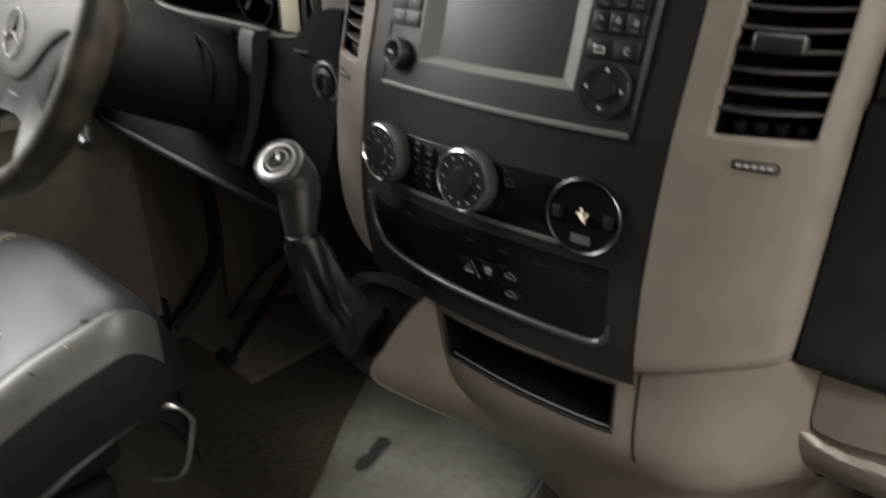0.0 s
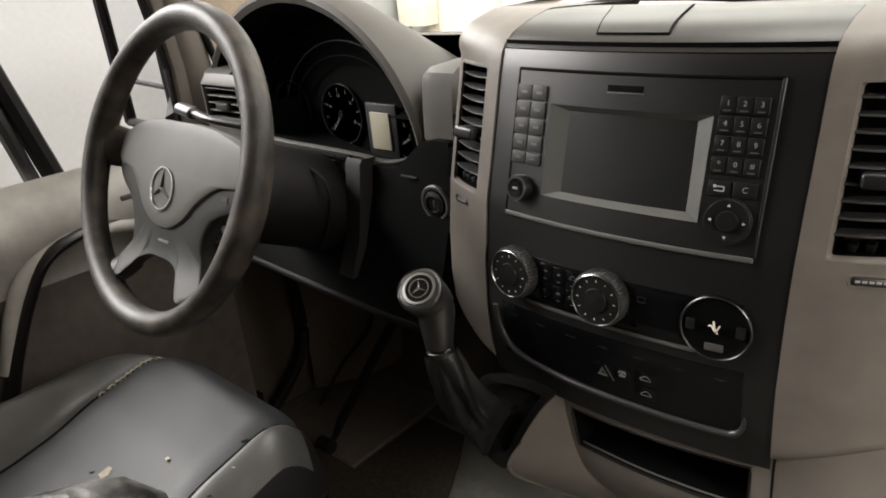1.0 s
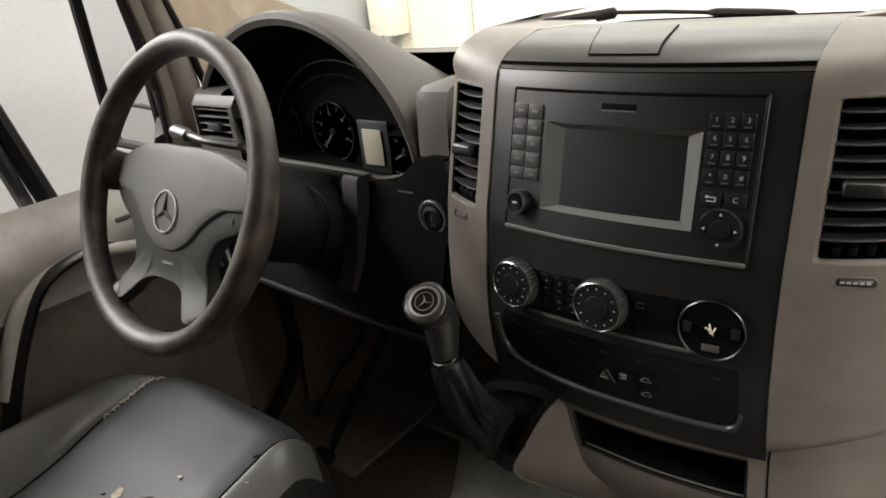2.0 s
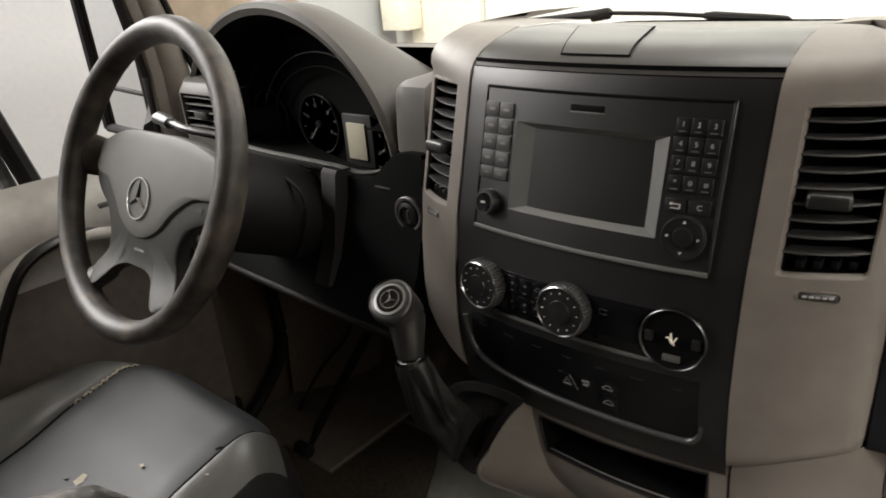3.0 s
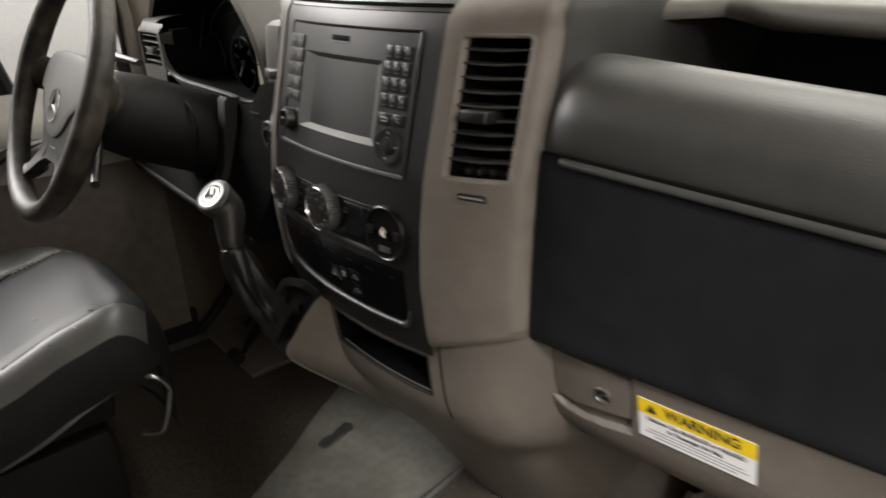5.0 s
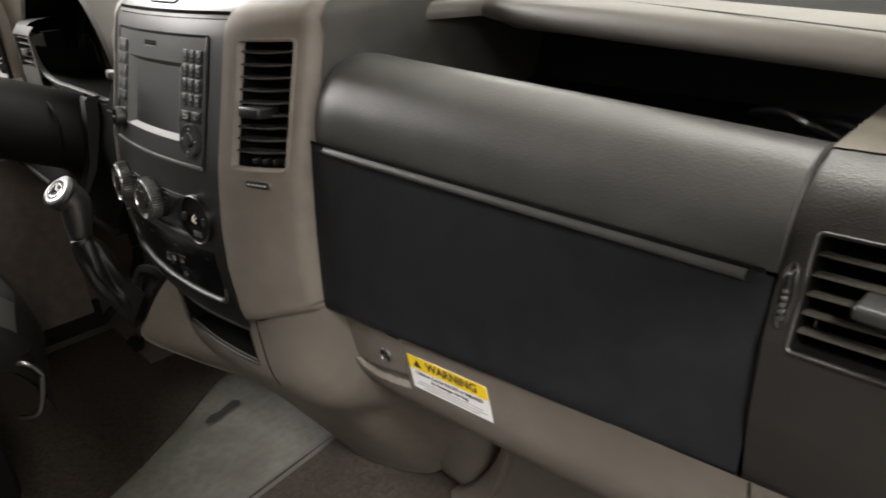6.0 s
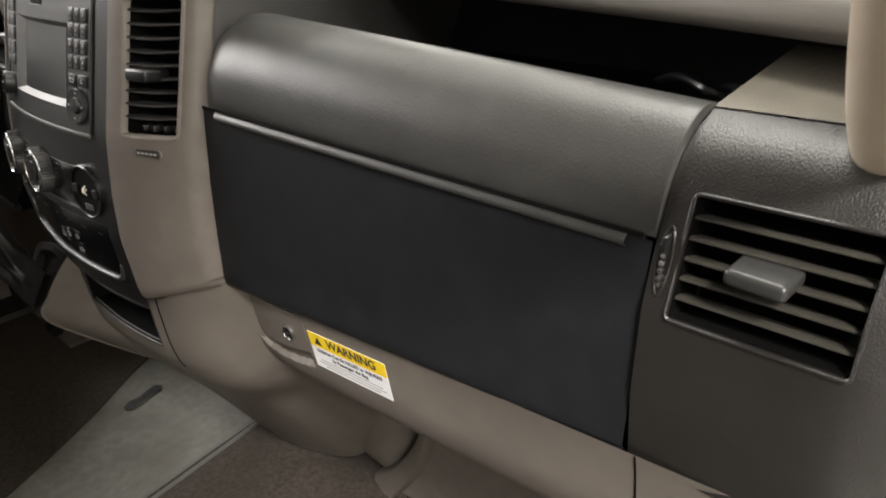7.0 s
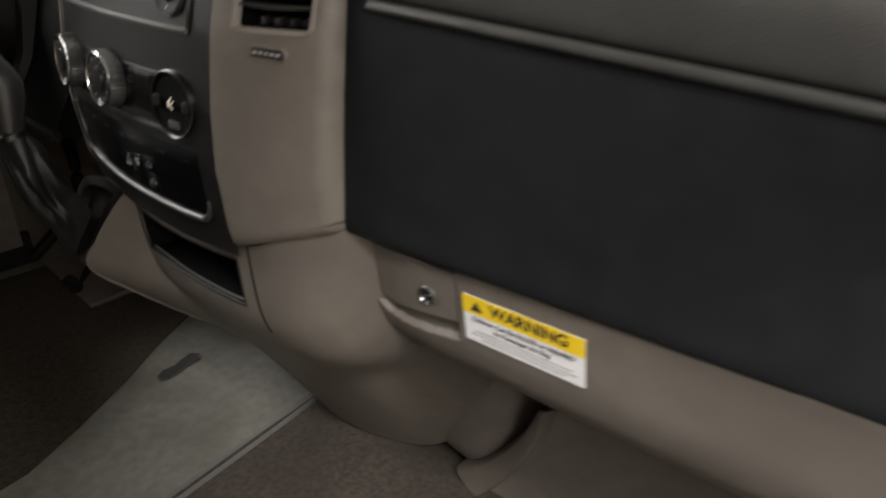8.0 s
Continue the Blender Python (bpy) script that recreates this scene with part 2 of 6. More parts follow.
def tube(points, radius, n=12, cap=True, flat=1.0, up=(0, 0, 1)):
    pts = [Vector(p) for p in points]
    rows = []
    for i, p in enumerate(pts):
        d = (pts[min(i + 1, len(pts) - 1)] - pts[max(i - 1, 0)]).normalized()
        a = d.cross(Vector(up))
        if a.length < 1e-4:
            a = d.cross(Vector((1, 0, 0)))
        a.normalize()
        b = a.cross(d)
        r = radius[i] if isinstance(radius, (list, tuple)) else radius
        rows.append([p + r * (math.cos(2 * math.pi * k / n) * a + flat * math.sin(2 * math.pi * k / n) * b) for k in range(n)])
    return loft(rows, closed=True, cap=cap)


def curve_points(pts, n=8):
    """A smooth line through the points."""
    pts = [Vector(p) for p in pts]
    out = []
    for i in range(len(pts) - 1):
        p0, p1, p2, p3 = pts[max(i - 1, 0)], pts[i], pts[i + 1], pts[min(i + 2, len(pts) - 1)]
        for k in range(n):
            t = k / n
            out.append(0.5 * ((2 * p1) + (p2 - p0) * t + (2 * p0 - 5 * p1 + 4 * p2 - p3) * t * t + (3 * p1 - p0 - 3 * p2 + p3) * t ** 3))
    return out + [pts[-1]]


def smooth_line(zs, ys, width=0.02):
    """A softened interpolation of y over z."""
    fine = np.linspace(zs[0], zs[-1], 600)
    v = np.interp(fine, zs, ys)
    k = max(3, int(width / (fine[1] - fine[0])) | 1)
    w = np.hanning(k + 2)[1:-1]
    w = w / w.sum()
    padl, padr = 2 * v[0] - v[1:k // 2 + 1][::-1], 2 * v[-1] - v[-k // 2:-1][::-1]
    v = np.convolve(np.concatenate([padl, v, padr]), w, "same")[len(padl):len(padl) + 600]
    return lambda z: float(np.interp(z, fine, v))


def letters(text, size, material, name, parent, m, depth=0.0002, bold=0.0):
    cu = bpy.data.curves.new(name, "FONT")
    cu.body, cu.size, cu.align_x, cu.align_y, cu.extrude, cu.offset = text, size, "CENTER", "CENTER", depth, bold
    tmp = bpy.data.objects.new(name, cu)
    me = bpy.data.meshes.new_from_object(tmp)
    bpy.data.objects.remove(tmp)
    bpy.data.curves.remove(cu)
    bm = bmesh.new()
    bm.from_mesh(me)
    bpy.data.meshes.remove(me)
    return part(name, moved(bm, m), material, parent)


# the face of the centre console: y over z at its middle, then its bow across
console_mid = smooth_line([0.40, 0.43, 0.47, 0.53, 0.585, 0.646, 0.72, 0.784, 0.803, 0.815, 0.825, 0.834], [-0.003, -0.008, -0.016, -0.021, -0.018, -0.0094, 0.010, 0.0266, 0.033, 0.047, 0.072, 0.12], 0.012)
EDGE = 0.157


def cy(x, z):
    a = abs(x)
    y = console_mid(z) + 0.6 * min(a, EDGE) ** 2
    if a > EDGE:
        y += (0.19 * (a - EDGE) + 3.0 * (a - EDGE) ** 2) * (1 - 0.65 * min(1, max(0, (z - 0.79) / 0.044)))
    return y


def on_console(x, z, out=0.0):
    """The pose of a thing on the console: its z points out of the face, its y up the face."""
    dz = (cy(x, z + 0.004) - cy(x, z - 0.004)) / 0.008
    dx = (cy(x + 0.004, z) - cy(x - 0.004, z)) / 0.008
    up, right = Vector((0, dz, 1)).normalized(), Vector((1, dx, 0)).normalized()
    n = right.cross(up).normalized()
    right = up.cross(n)
    p = Vector((x, cy(x, z), z)) + out * n
    return Matrix(((right.x, up.x, n.x, p.x), (right.y, up.y, n.y, p.y), (right.z, up.z, n.z, p.z), (0, 0, 0, 1)))


def console_box(x0, x1, z0, z1, d0, d1, bevel=0.001):
    """A box laid on the console's face, from d0 to d1 out of it, bowed with it."""
    b = box(x0, x1, -d1, -d0, z0, z1, bevel)
    bmesh.ops.subdivide_edges(b, edges=[e for e in b.edges if abs(e.verts[0].co.x - e.verts[1].co.x) > 0.03 or abs(e.verts[0].co.z - e.verts[1].co.z) > 0.03], cuts=6, use_grid_fill=True)
    return bent(b, lambda x, y, z: (x, cy(x, z) + y * 0.97, z - y * 0.2))


# ---- the workshop outside ----
def slab(name, x0, x1, y0, y1, z0, z1, material, label):
    return solo(name, box(x0, x1, y0, y1, z0, z1), material, label, "wall" if "wall" in name else name.split("_")[0], kind="structure")


GROUND = -0.95
slab("ground", -4.0, 5.0, -6.0, 3.2, GROUND - 0.1, GROUND, CONC, "grey concrete workshop floor")
slab("wall_front", -4.0, 5.0, 3.0, 3.2, GROUND, 3.4, WALLP, "cream painted workshop wall ahead of the van")
slab("wall_left", -3.4, -3.2, -6.0, 3.0, GROUND, 3.4, WALLN, "white workshop wall beside the driver's door, dimmed in colour against the side lights")
slab("wall_right", 4.6, 4.8, -6.0, 3.0, GROUND, 3.4, WALLP, "white painted workshop wall beside the open passenger door")
slab("wall_back", -3.2, 4.6, -6.2, -6.0, GROUND, 3.4, WALLP, "white painted workshop wall behind the van")
slab("ceiling", -3.4, 4.8, -6.2, 3.2, 3.4, 3.5, WALLP, "white workshop ceiling")

# ---- the cab's shell ----
solo("cab_floor", box(-0.90, 0.98, -1.2, 0.42, -0.03, 0.0), FLOORM, "worn grey-green rubber cab floor with dirt marks", "floor", kind="structure")
solo("toe_board", loft([[(x, 0.30, 0.0) , (x, 0.40, 0.03), (x, 0.58, 0.24), (x, 0.64, 0.45), (x, 0.66, 0.66)] for x in (-0.9, -0.45, 0.0, 0.45, 0.98)]), CARPET, "dark brown carpeted bulkhead behind the footwells", "bulkhead", kind="structure")
# Out of view; the right edge tapers to slant the shadow on the floor.
solo("headliner", loft([[(-0.95, y, z), (x, y, z)] for y, x, z in ((-1.2, 1.0, 1.5), (-0.5, 1.0, 1.5), (0.05, 0.92, 1.5), (0.05, 0.92, 1.54), (-0.5, 1.0, 1.54), (-1.2, 1.0, 1.54), (-1.2, 1.0, 1.5))]), LINER, "unseen beige cab headliner with an edge tapered to bound the door light", "ceiling", kind="structure")
# Unseen closing wall, dark so that the dashboard reflects little.
solo("cab_back_wall", box(-0.95, 1.0, -1.24, -1.2, -0.03, 1.54), RUBBER, "unseen plain partition, dark to keep reflections in the panels low", "wall", kind="structure")

# ---- dashboard ----
dash = thing("dashboard", (0, 0.3, 0.4), "two-tone grey and charcoal moulded van dashboard", "dashboard")

# centre panel with the opening for the radio
us = grid_values(-EDGE, EDGE, 28, (-0.083, 0.0782))
vs = grid_values(0.437, 0.8035, 40, (0.6685, 0.7555))
screen_hole = (us.index(-0.083), us.index(0.0782), vs.index(0.6685), vs.index(0.7555))
part("centre_panel", shell(lambda x, z: (x, cy(x, z), z), us, vs, screen_hole, (0, 0.012, 0)), BLACK, dash, "satin black centre console panel")

# padded top of the console
pad_rows = []
for x in grid_values(-EDGE, EDGE, 24):
    row = [(x, cy(x, 0.8045) + 0.012, 0.8045), (x, cy(x, 0.8045), 0.8045)] + [(x, cy(x, z), z) for z in np.linspace(0.807, 0.833, 12)]
    row += [(x, cy(x, 0.833) + d, 0.8335 - 0.055 * d) for d in (0.012, 0.05, 0.09)]
    pad_rows.append(row)
part("console_pad", loft(pad_rows), PAD, dash, "dark grey padded console top")
part("pad_gap", loft([[(x, cy(x, 0.804) + 0.004, 0.799), (x, cy(x, 0.804) + 0.004, 0.812)] for x in grid_values(-EDGE, EDGE, 16)]), PIT, dash)


POCKET = [(0.160, 0.162), (0.243, 0.106), (0.2555, 0.150), (0.182, 0.215)]


def cut_pocket(bm, deep):
    """Cuts the open storage pocket out of the skin over it, and draws the skin's edge down by deep."""
    pts = [Vector((x, y, 0)) for x, y in POCKET]
    near = [f for f in bm.faces if f.calc_center_median().z > 0.79 and 0.08 < f.calc_center_median().x < 0.32]
    for a, b in zip(pts, pts[1:] + pts[:1]):
        d = (b - a).normalized()
        near = [f for f in bm.faces if f.calc_center_median().z > 0.79 and 0.08 < f.calc_center_median().x < 0.32 and f.calc_center_median().y < 0.32]
        geom = near + list({e for f in near for e in f.edges}) + list({v for f in near for v in f.verts})
        bmesh.ops.bisect_plane(bm, geom=geom, plane_co=a, plane_no=Vector((d.y, -d.x, 0)))

    def inside(p):
        return all((b.x - a.x) * (p.y - a.y) - (b.y - a.y) * (p.x - a.x) > 0 for a, b in zip(pts, pts[1:] + pts[:1]))

    gone = [f for f in bm.faces if f.calc_center_median().z > 0.79 and inside(f.calc_center_median())]
    rim = {e for f in gone for e in f.edges}
    bmesh.ops.delete(bm, geom=gone, context="FACES")
    if deep:
        rim = [e for e in rim if e.is_valid and e.is_boundary]
        r = bmesh.ops.extrude_edge_only(bm, edges=rim)
        for v in [g for g in r["geom"] if isinstance(g, bmesh.types.BMVert)]:
            v.co.z -= deep


def pillar(sign):
    xs = grid_values(EDGE + 0.0005, 0.2495, 14, (0.1775, 0.2385))
    cols = [(EDGE + 0.0002, 0.004), (EDGE + 0.0004, -0.0016)] + [(x, -0.003 * max(0.0, 1 - (x - EDGE) / 0.05) if x > EDGE + 0.003 else -0.0025) for x in xs] + [(0.2535, 0.006), (0.2560, 0.018), (0.2565, 0.05), (0.2565, 0.10), (0.2565, 0.16)]

    def low(x):
        return 0.4555 + max(0, (min(x, 0.27) - 0.142)) * 0.34

    bm = bmesh.new()
    zl = grid_values(0.49, 0.834, 40, (0.6515, 0.7835))
    V = []
    for x, e in cols:
        col = [(sign * x, cy(x, zb) + e, zb) for zb in [low(x) + (0.49 - low(x)) * k / 5 for k in range(5)]]
        col += [(sign * x, cy(x, z) + e, z) for z in zl]
        col += [(sign * x, cy(x, 0.834) + e + d, 0.8345 - 0.055 * d) for d in (0.012, 0.05, 0.09, 0.14)]
        V.append([bm.verts.new(p) for p in col])
    xs_all = [c[0] for c in cols]
    zcol = [0.0] * 5 + zl + [1.0] * 4
    for i in range(len(cols) - 1):
        for j in range(len(V[0]) - 1):
            inside = 0.1774 <= xs_all[i] and xs_all[i + 1] <= 0.2386 and zcol[j] >= 0.6514 and zcol[j + 1] <= 0.7836
            if not inside:
                bm.faces.new((V[i][j], V[i + 1][j], V[i + 1][j + 1], V[i][j + 1]))
    bm.edges.ensure_lookup_table()
    hole = [e for e in bm.edges if e.is_boundary and all(0.17 < abs(v.co.x) < 0.245 and 0.645 < v.co.z < 0.79 for v in e.verts)]
    r = bmesh.ops.extrude_edge_only(bm, edges=hole)
    for v in [g for g in r["geom"] if isinstance(g, bmesh.types.BMVert)]:
        v.co += Vector((0, 0.006, -0.001))
    low_e = [e for e in bm.edges if e.is_boundary and max(abs(v.co.z - low(abs(v.co.x))) for v in e.verts) < 0.004 and all(v.co.y < 0.3 for v in e.verts)]
    for step in ((0, 0.0015, -0.005), (0, 0.004, -0.005), (0, 0.006, -0.002), (0, 0.02, 0.0)):
        r = bmesh.ops.extrude_edge_only(bm, edges=low_e)
        low_e = [g for g in r["geom"] if isinstance(g, bmesh.types.BMEdge)]
        for v in [g for g in r["geom"] if isinstance(g, bmesh.types.BMVert)]:
            v.co += Vector(step)
    if sign > 0:
        cut_pocket(bm, 0.06)
    return part("vent_surround", bm, BEIGE, dash, "warm grey console side with air vent opening")


pillar(1)
pillar(-1)


def console_vent(sign):
    vent = thing("air_vent", (sign * 0.208, 0.06, 0.65), "tall black slatted air vent in the console side", "vent", "console air vents")
    liner = []
    for z in (0.6520, 0.72, 0.7830):
        liner.append([(sign * x, cy(abs(x), z) + 0.0045 + d, z) for x, d in ((0.1780, 0), (0.1780, 0.05), (0.2380, 0.04), (0.2380, 0))])
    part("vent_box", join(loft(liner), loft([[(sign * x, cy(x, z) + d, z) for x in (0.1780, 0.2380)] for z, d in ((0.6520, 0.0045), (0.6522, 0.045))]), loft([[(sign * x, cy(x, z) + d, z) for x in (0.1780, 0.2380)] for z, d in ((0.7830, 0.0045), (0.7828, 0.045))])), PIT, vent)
    for k in range(9):
        z = 0.6700 + k * 0.0128
        rows = []
        for x in np.linspace(0.1788, 0.2372, 9):
            y = cy(x, z) + 0.0030
            sag = -0.0014 * math.sin(math.pi * (x - 0.1788) / 0.0584)
            rows.append([(sign * x, y + 0.0006, z - 0.0012 + sag), (sign * x, y - 0.0006, z - 0.0004 + sag), (sign * x, y, z + 0.0008 + sag), (sign * x, y + 0.003, z + 0.0013 + sag), (sign * x, y + 0.020, z - 0.0012), (sign * x, y + 0.020, z - 0.0026)])
        part("slat", loft(rows, closed=True, cap=True), SLAT, vent)
    for k in range(4):
        x = 0.190 + k * 0.012
        y = cy(x, 0.66) + 0.012
        part("guide_vane", box(sign * x - 0.0030, sign * x + 0.0030, y, y + 0.012, 0.653, 0.6600, 0.0006), BLACK, vent)
    rings = []
    for grow, out in ((0.0034, -0.0008), (0.0026, 0.0010), (0.0010, 0.0012), (-0.0006, 0.0), (-0.0016, -0.0060)):
        x0, x1, z0, z1, r = 0.1775 - grow, 0.2385 + grow, 0.6515 - grow, 0.7835 + grow, 0.0045 + grow
        ring = []
        for cx_, cz_, a0 in ((x1 - r, z1 - r, 0), (x0 + r, z1 - r, 90), (x0 + r, z0 + r, 180), (x1 - r, z0 + r, 270)):
            for q in range(7):
                x, z = cx_ + r * math.cos(radians(a0 + 15 * q)), cz_ + r * math.sin(radians(a0 + 15 * q))
                ring.append((x, z))
        fine = []
        for (xa, za), (xb, zb) in zip(ring, ring[1:] + ring[:1]):
            n_ = 8 if math.hypot(xb - xa, zb - za) > 0.02 else 1
            fine += [(xa + (xb - xa) * q / n_, za + (zb - za) * q / n_) for q in range(n_)]
        rings.append([(sign * x, cy(x, z) - out, z) for x, z in fine])
    part("vent_frame", loft(rings, closed=True), BEIGE, vent, "warm grey chamfered edge with rounded corners")
    z = 0.7125
    y = cy(0.203, z)
    tab = part("slider_tab", moved(box(-0.0160, 0.0160, -0.010, 0.020, -0.0062, 0.0062, 0.0028, 3), pose(sign * 0.2045, y - 0.001, z, -8, 0, sign * 12)), BLACK, vent)
    wm_ = on_console(sign * 0.209, 0.635)
    oval = [[((0.0120 if math.cos(a) > 0 else -0.0120) + w * math.cos(a), w * math.sin(a), o) for a in [2 * math.pi * (q + 0.5) / 24 for q in range(24)]] for w, o in ((0.0058, -0.0008), (0.0052, 0.0009), (0.0044, 0.0009), (0.0040, -0.0030))]
    part("thumbwheel_slot", moved(loft(oval, closed=True), wm_), BEIGE, vent, "oval recess of the thumbwheel")
    wheel = part("thumbwheel", moved(box(-0.0150, 0.0150, -0.0038, 0.0038, -0.004, 0.0012, 0.0024, 3), wm_), BLACK, vent, "dark thumbwheel with bright dashes")
    for i in range(5):
        part("rib", moved(box(-0.0118 + i * 0.0050, -0.0082 + i * 0.0050, -0.0010, 0.0010, 0.0, 0.0019, 0.0003), wm_), GREYPRINT, wheel)
    return vent


console_vent(1)
console_vent(-1)

# ---- glove box side ----
# left and right profiles of the airbag panel and glove box: (y, z)
PL = [(0.075, 0.481), (0.056, 0.483), (0.055, 0.52), (0.058, 0.58), (0.063, 0.64), (0.067, 0.680)]
PR = [(0.108, 0.503), (0.089, 0.506), (0.090, 0.54), (0.093, 0.59), (0.097, 0.635), (0.101, 0.664)]
QL = [(0.074, 0.6805), (0.0665, 0.6835), (0.067, 0.70), (0.074, 0.725), (0.090, 0.749), (0.112, 0.763), (0.135, 0.767), (0.160, 0.760), (0.172, 0.745), (0.178, 0.70)]
QR = [(0.108, 0.6645), (0.101, 0.6675), (0.103, 0.680), (0.109, 0.700), (0.120, 0.719), (0.135, 0.732), (0.152, 0.738), (0.172, 0.735), (0.184, 0.722), (0.190, 0.69)]


def span(a, b, x0, x1, n=40, bow=0.0):
    a, b = curve_points([(0, *p) for p in a], 5), curve_points([(0, *p) for p in b], 5)
    rows = []
    for i in range(n + 1):
        t = i / n
        lift = bow * math.sin(math.pi * t)
        rows.append([(x0 + (x1 - x0) * t, p.y * (1 - t) + q.y * t - lift, p.z * (1 - t) + q.z * t) for p, q in zip(a, b)])
    return rows


glove = thing("glove_box", (0.5, 0.1, 0.49), "charcoal glove box lid with a long pull lip", "glove box")
part("lid", loft(span(PL, PR, 0.258, 0.7338)), LIDM, glove)
lipL = [(0.078, 0.672), (0.064, 0.673), (0.0615, 0.6765), (0.066, 0.6815), (0.078, 0.6825)]
lipR = [(0.113, 0.656), (0.098, 0.657), (0.0955, 0.6605), (0.100, 0.6655), (0.111, 0.6665)]
part("pull_lip", loft(span(lipL, lipR, 0.285, 0.717)), DARK, glove, "long grey pull lip under the crease")
part("pull_groove", loft(span([(0.0635, 0.6815), (0.0645, 0.6845)], [(0.0985, 0.6655), (0.0995, 0.6685)], 0.262, 0.728)), PIT, glove)
airbag = thing("airbag_panel", (0.5, 0.12, 0.68), "charcoal leather-grained padded airbag panel", "airbag panel")
rows = span(QL, QR, 0.259, 0.7338)
for i, d in ((0, 0.012), (1, 0.004), (2, 0.001)):
    rows[i] = [(x, y + d * 0.6, z - d * 0.5) for x, y, z in rows[i]]
end = rows[-1]
for d, b in ((0.0010, 0.0010), (0.0016, 0.0030), (0.0018, 0.0080)):
    rows.append([(x + d, y + b, z - b * 0.5) for x, y, z in end])
part("pad", loft(rows), DARK, airbag)
part("end_bead", tube([(0.7342, p.y + 0.0006, p.z - 0.0003) for p in curve_points([(0, *q) for q in QR[1:8]], 5)], 0.0011, 6), DARK, airbag, "rounded panel edge")

# open tray behind the airbag panel
part("tray_floor", loft([[(x, 0.15, 0.68), (x, 0.30, 0.675), (x, 0.42, 0.69), (x, 0.46, 0.775)] for x in np.linspace(0.265, 0.78, 8)]), TRAYM, dash, "black open storage tray")
part("tray_end", loft([[(0.2570 + 0.012 * min(1, t * 6), cy(0.256, z) + 0.012 + t * (0.5 - cy(0.256, z)), z) for z in np.linspace(0.60, 0.8335, 16)] + [(0.252, cy(0.256, 0.8335) + 0.012 + t * (0.5 - cy(0.256, 0.8335)), 0.8365)] for t in np.linspace(0, 1, 10)]), DARK, dash)
part("pocket_floor", loft([[(POCKET[0][0], POCKET[0][1], 0.772), (POCKET[1][0], POCKET[1][1], 0.772)], [(POCKET[3][0], POCKET[3][1], 0.772), (POCKET[2][0], POCKET[2][1], 0.772)]]), BLACK, dash, "dark floor of the small open pocket")
for k_, (xa_, ya_) in enumerate(((0.60, 0.30), (0.655, 0.285))):
    part("tray_bracket", tube(curve_points([(xa_, ya_ + 0.05, 0.700), (xa_ + 0.05, ya_ - 0.01, 0.7205), (xa_ + 0.09, ya_ - 0.045, 0.7215), (xa_ + 0.105, ya_ - 0.02, 0.705)], 6), 0.0035, 8), BLACK, dash, "thin dark rail in the tray")


def lip_y(x):
    return float(np.interp(x, [0.24, 0.262, 0.306, 0.45, 0.616, 0.70, 0.8, 0.9], [0.195, 0.224, 0.286, 0.256, 0.217, 0.198, 0.172, 0.142]))


def rear_y(x):
    if x < 0.25:
        return 0.545 - 0.48 * x * x
    return float(np.interp(x, [0.25, 0.30, 0.38, 0.48, 0.63, 0.70, 0.779, 0.85, 0.9], [0.515, 0.460, 0.383, 0.350, 0.294, 0.268, 0.239, 0.205, 0.18]))


# overhanging edge of the dash top above the tray
rows = []
for x in [0.247, 0.262, 0.285, 0.3055, 0.3075] + list(np.linspace(0.325, 0.90, 34)):
    y = lip_y(x)
    rows.append([(x, y + 0.12, 0.772), (x, y + 0.03, 0.7745), (x, y + 0.006, 0.7755), (x, y + 0.001, 0.7785), (x, y - 0.0005, 0.785), (x, y + 0.0015, 0.7945), (x, y + 0.005, 0.7995), (x, y + 0.012, 0.8025), (x, y + 0.03, 0.804), (x, y + 0.06, 0.8055), (x, y + 0.16, 0.805)])
rows = [[(x, min(y, rear_y(x) + 0.001), z + (0.0105 if k < 3 else 0.007 if k < 5 else 0.002) * min(1, max(0, (0.36 - x) / 0.055))) for k, (x, y, z) in enumerate(row)] for row in rows]
part("tray_overhang", loft(rows), TAUPE, dash, "warm grey overhanging rear edge of the open tray", smooth=50)

part("dash_seam", tube([(x, y, 0.8045) for x, y in ((0.36, 0.350), (0.417, 0.324), (0.55, 0.272), (0.631, 0.239), (0.758, 0.183))], 0.0006, 6), KEYG, dash)

# dash top towards the windscreen


def top_z(x, y):
    mid = 1 / (1 + math.exp((abs(x) - 0.30) / 0.025))
    side = 0.803 if x > 0 else 0.792
    return side + (0.8275 - side) * mid - 0.117 * max(0, y - 0.2) ** 1.2


rows = []
for x in np.linspace(-0.9, 0.9, 61):
    y0 = 0.275 if x < -0.27 else 0.13 if x < 0.13 else (lip_y(x) + 0.03 if x > 0.27 else 0.27)
    rows.append([(x, y0 + (rear_y(x) - y0) * t, top_z(x, y0 + (rear_y(x) - y0) * t) - (0.002 if abs(x) < 0.28 else 0) - 0.007 * min(1, max(0, (x - 0.33) / 0.03))) for t in np.linspace(0, 1, 14)])
part("dash_top", loft(rows), TAUPE, dash, "warm grey moulded dash top")


# end cap with the passenger's vent
cap = thing("dash_end_cap", (0.8, 0.12, 0.5), "charcoal dash end with a slatted air vent", "dash end")
CAPX0, CAPX1 = 0.7350, 0.885


def cap_y(z):
    return float(np.interp(z, [0.50, 0.56, 0.622, 0.66, 0.695, 0.715, 0.727, 0.735], [0.092, 0.086, 0.0895, 0.0985, 0.1115, 0.1235, 0.1385, 0.159]))


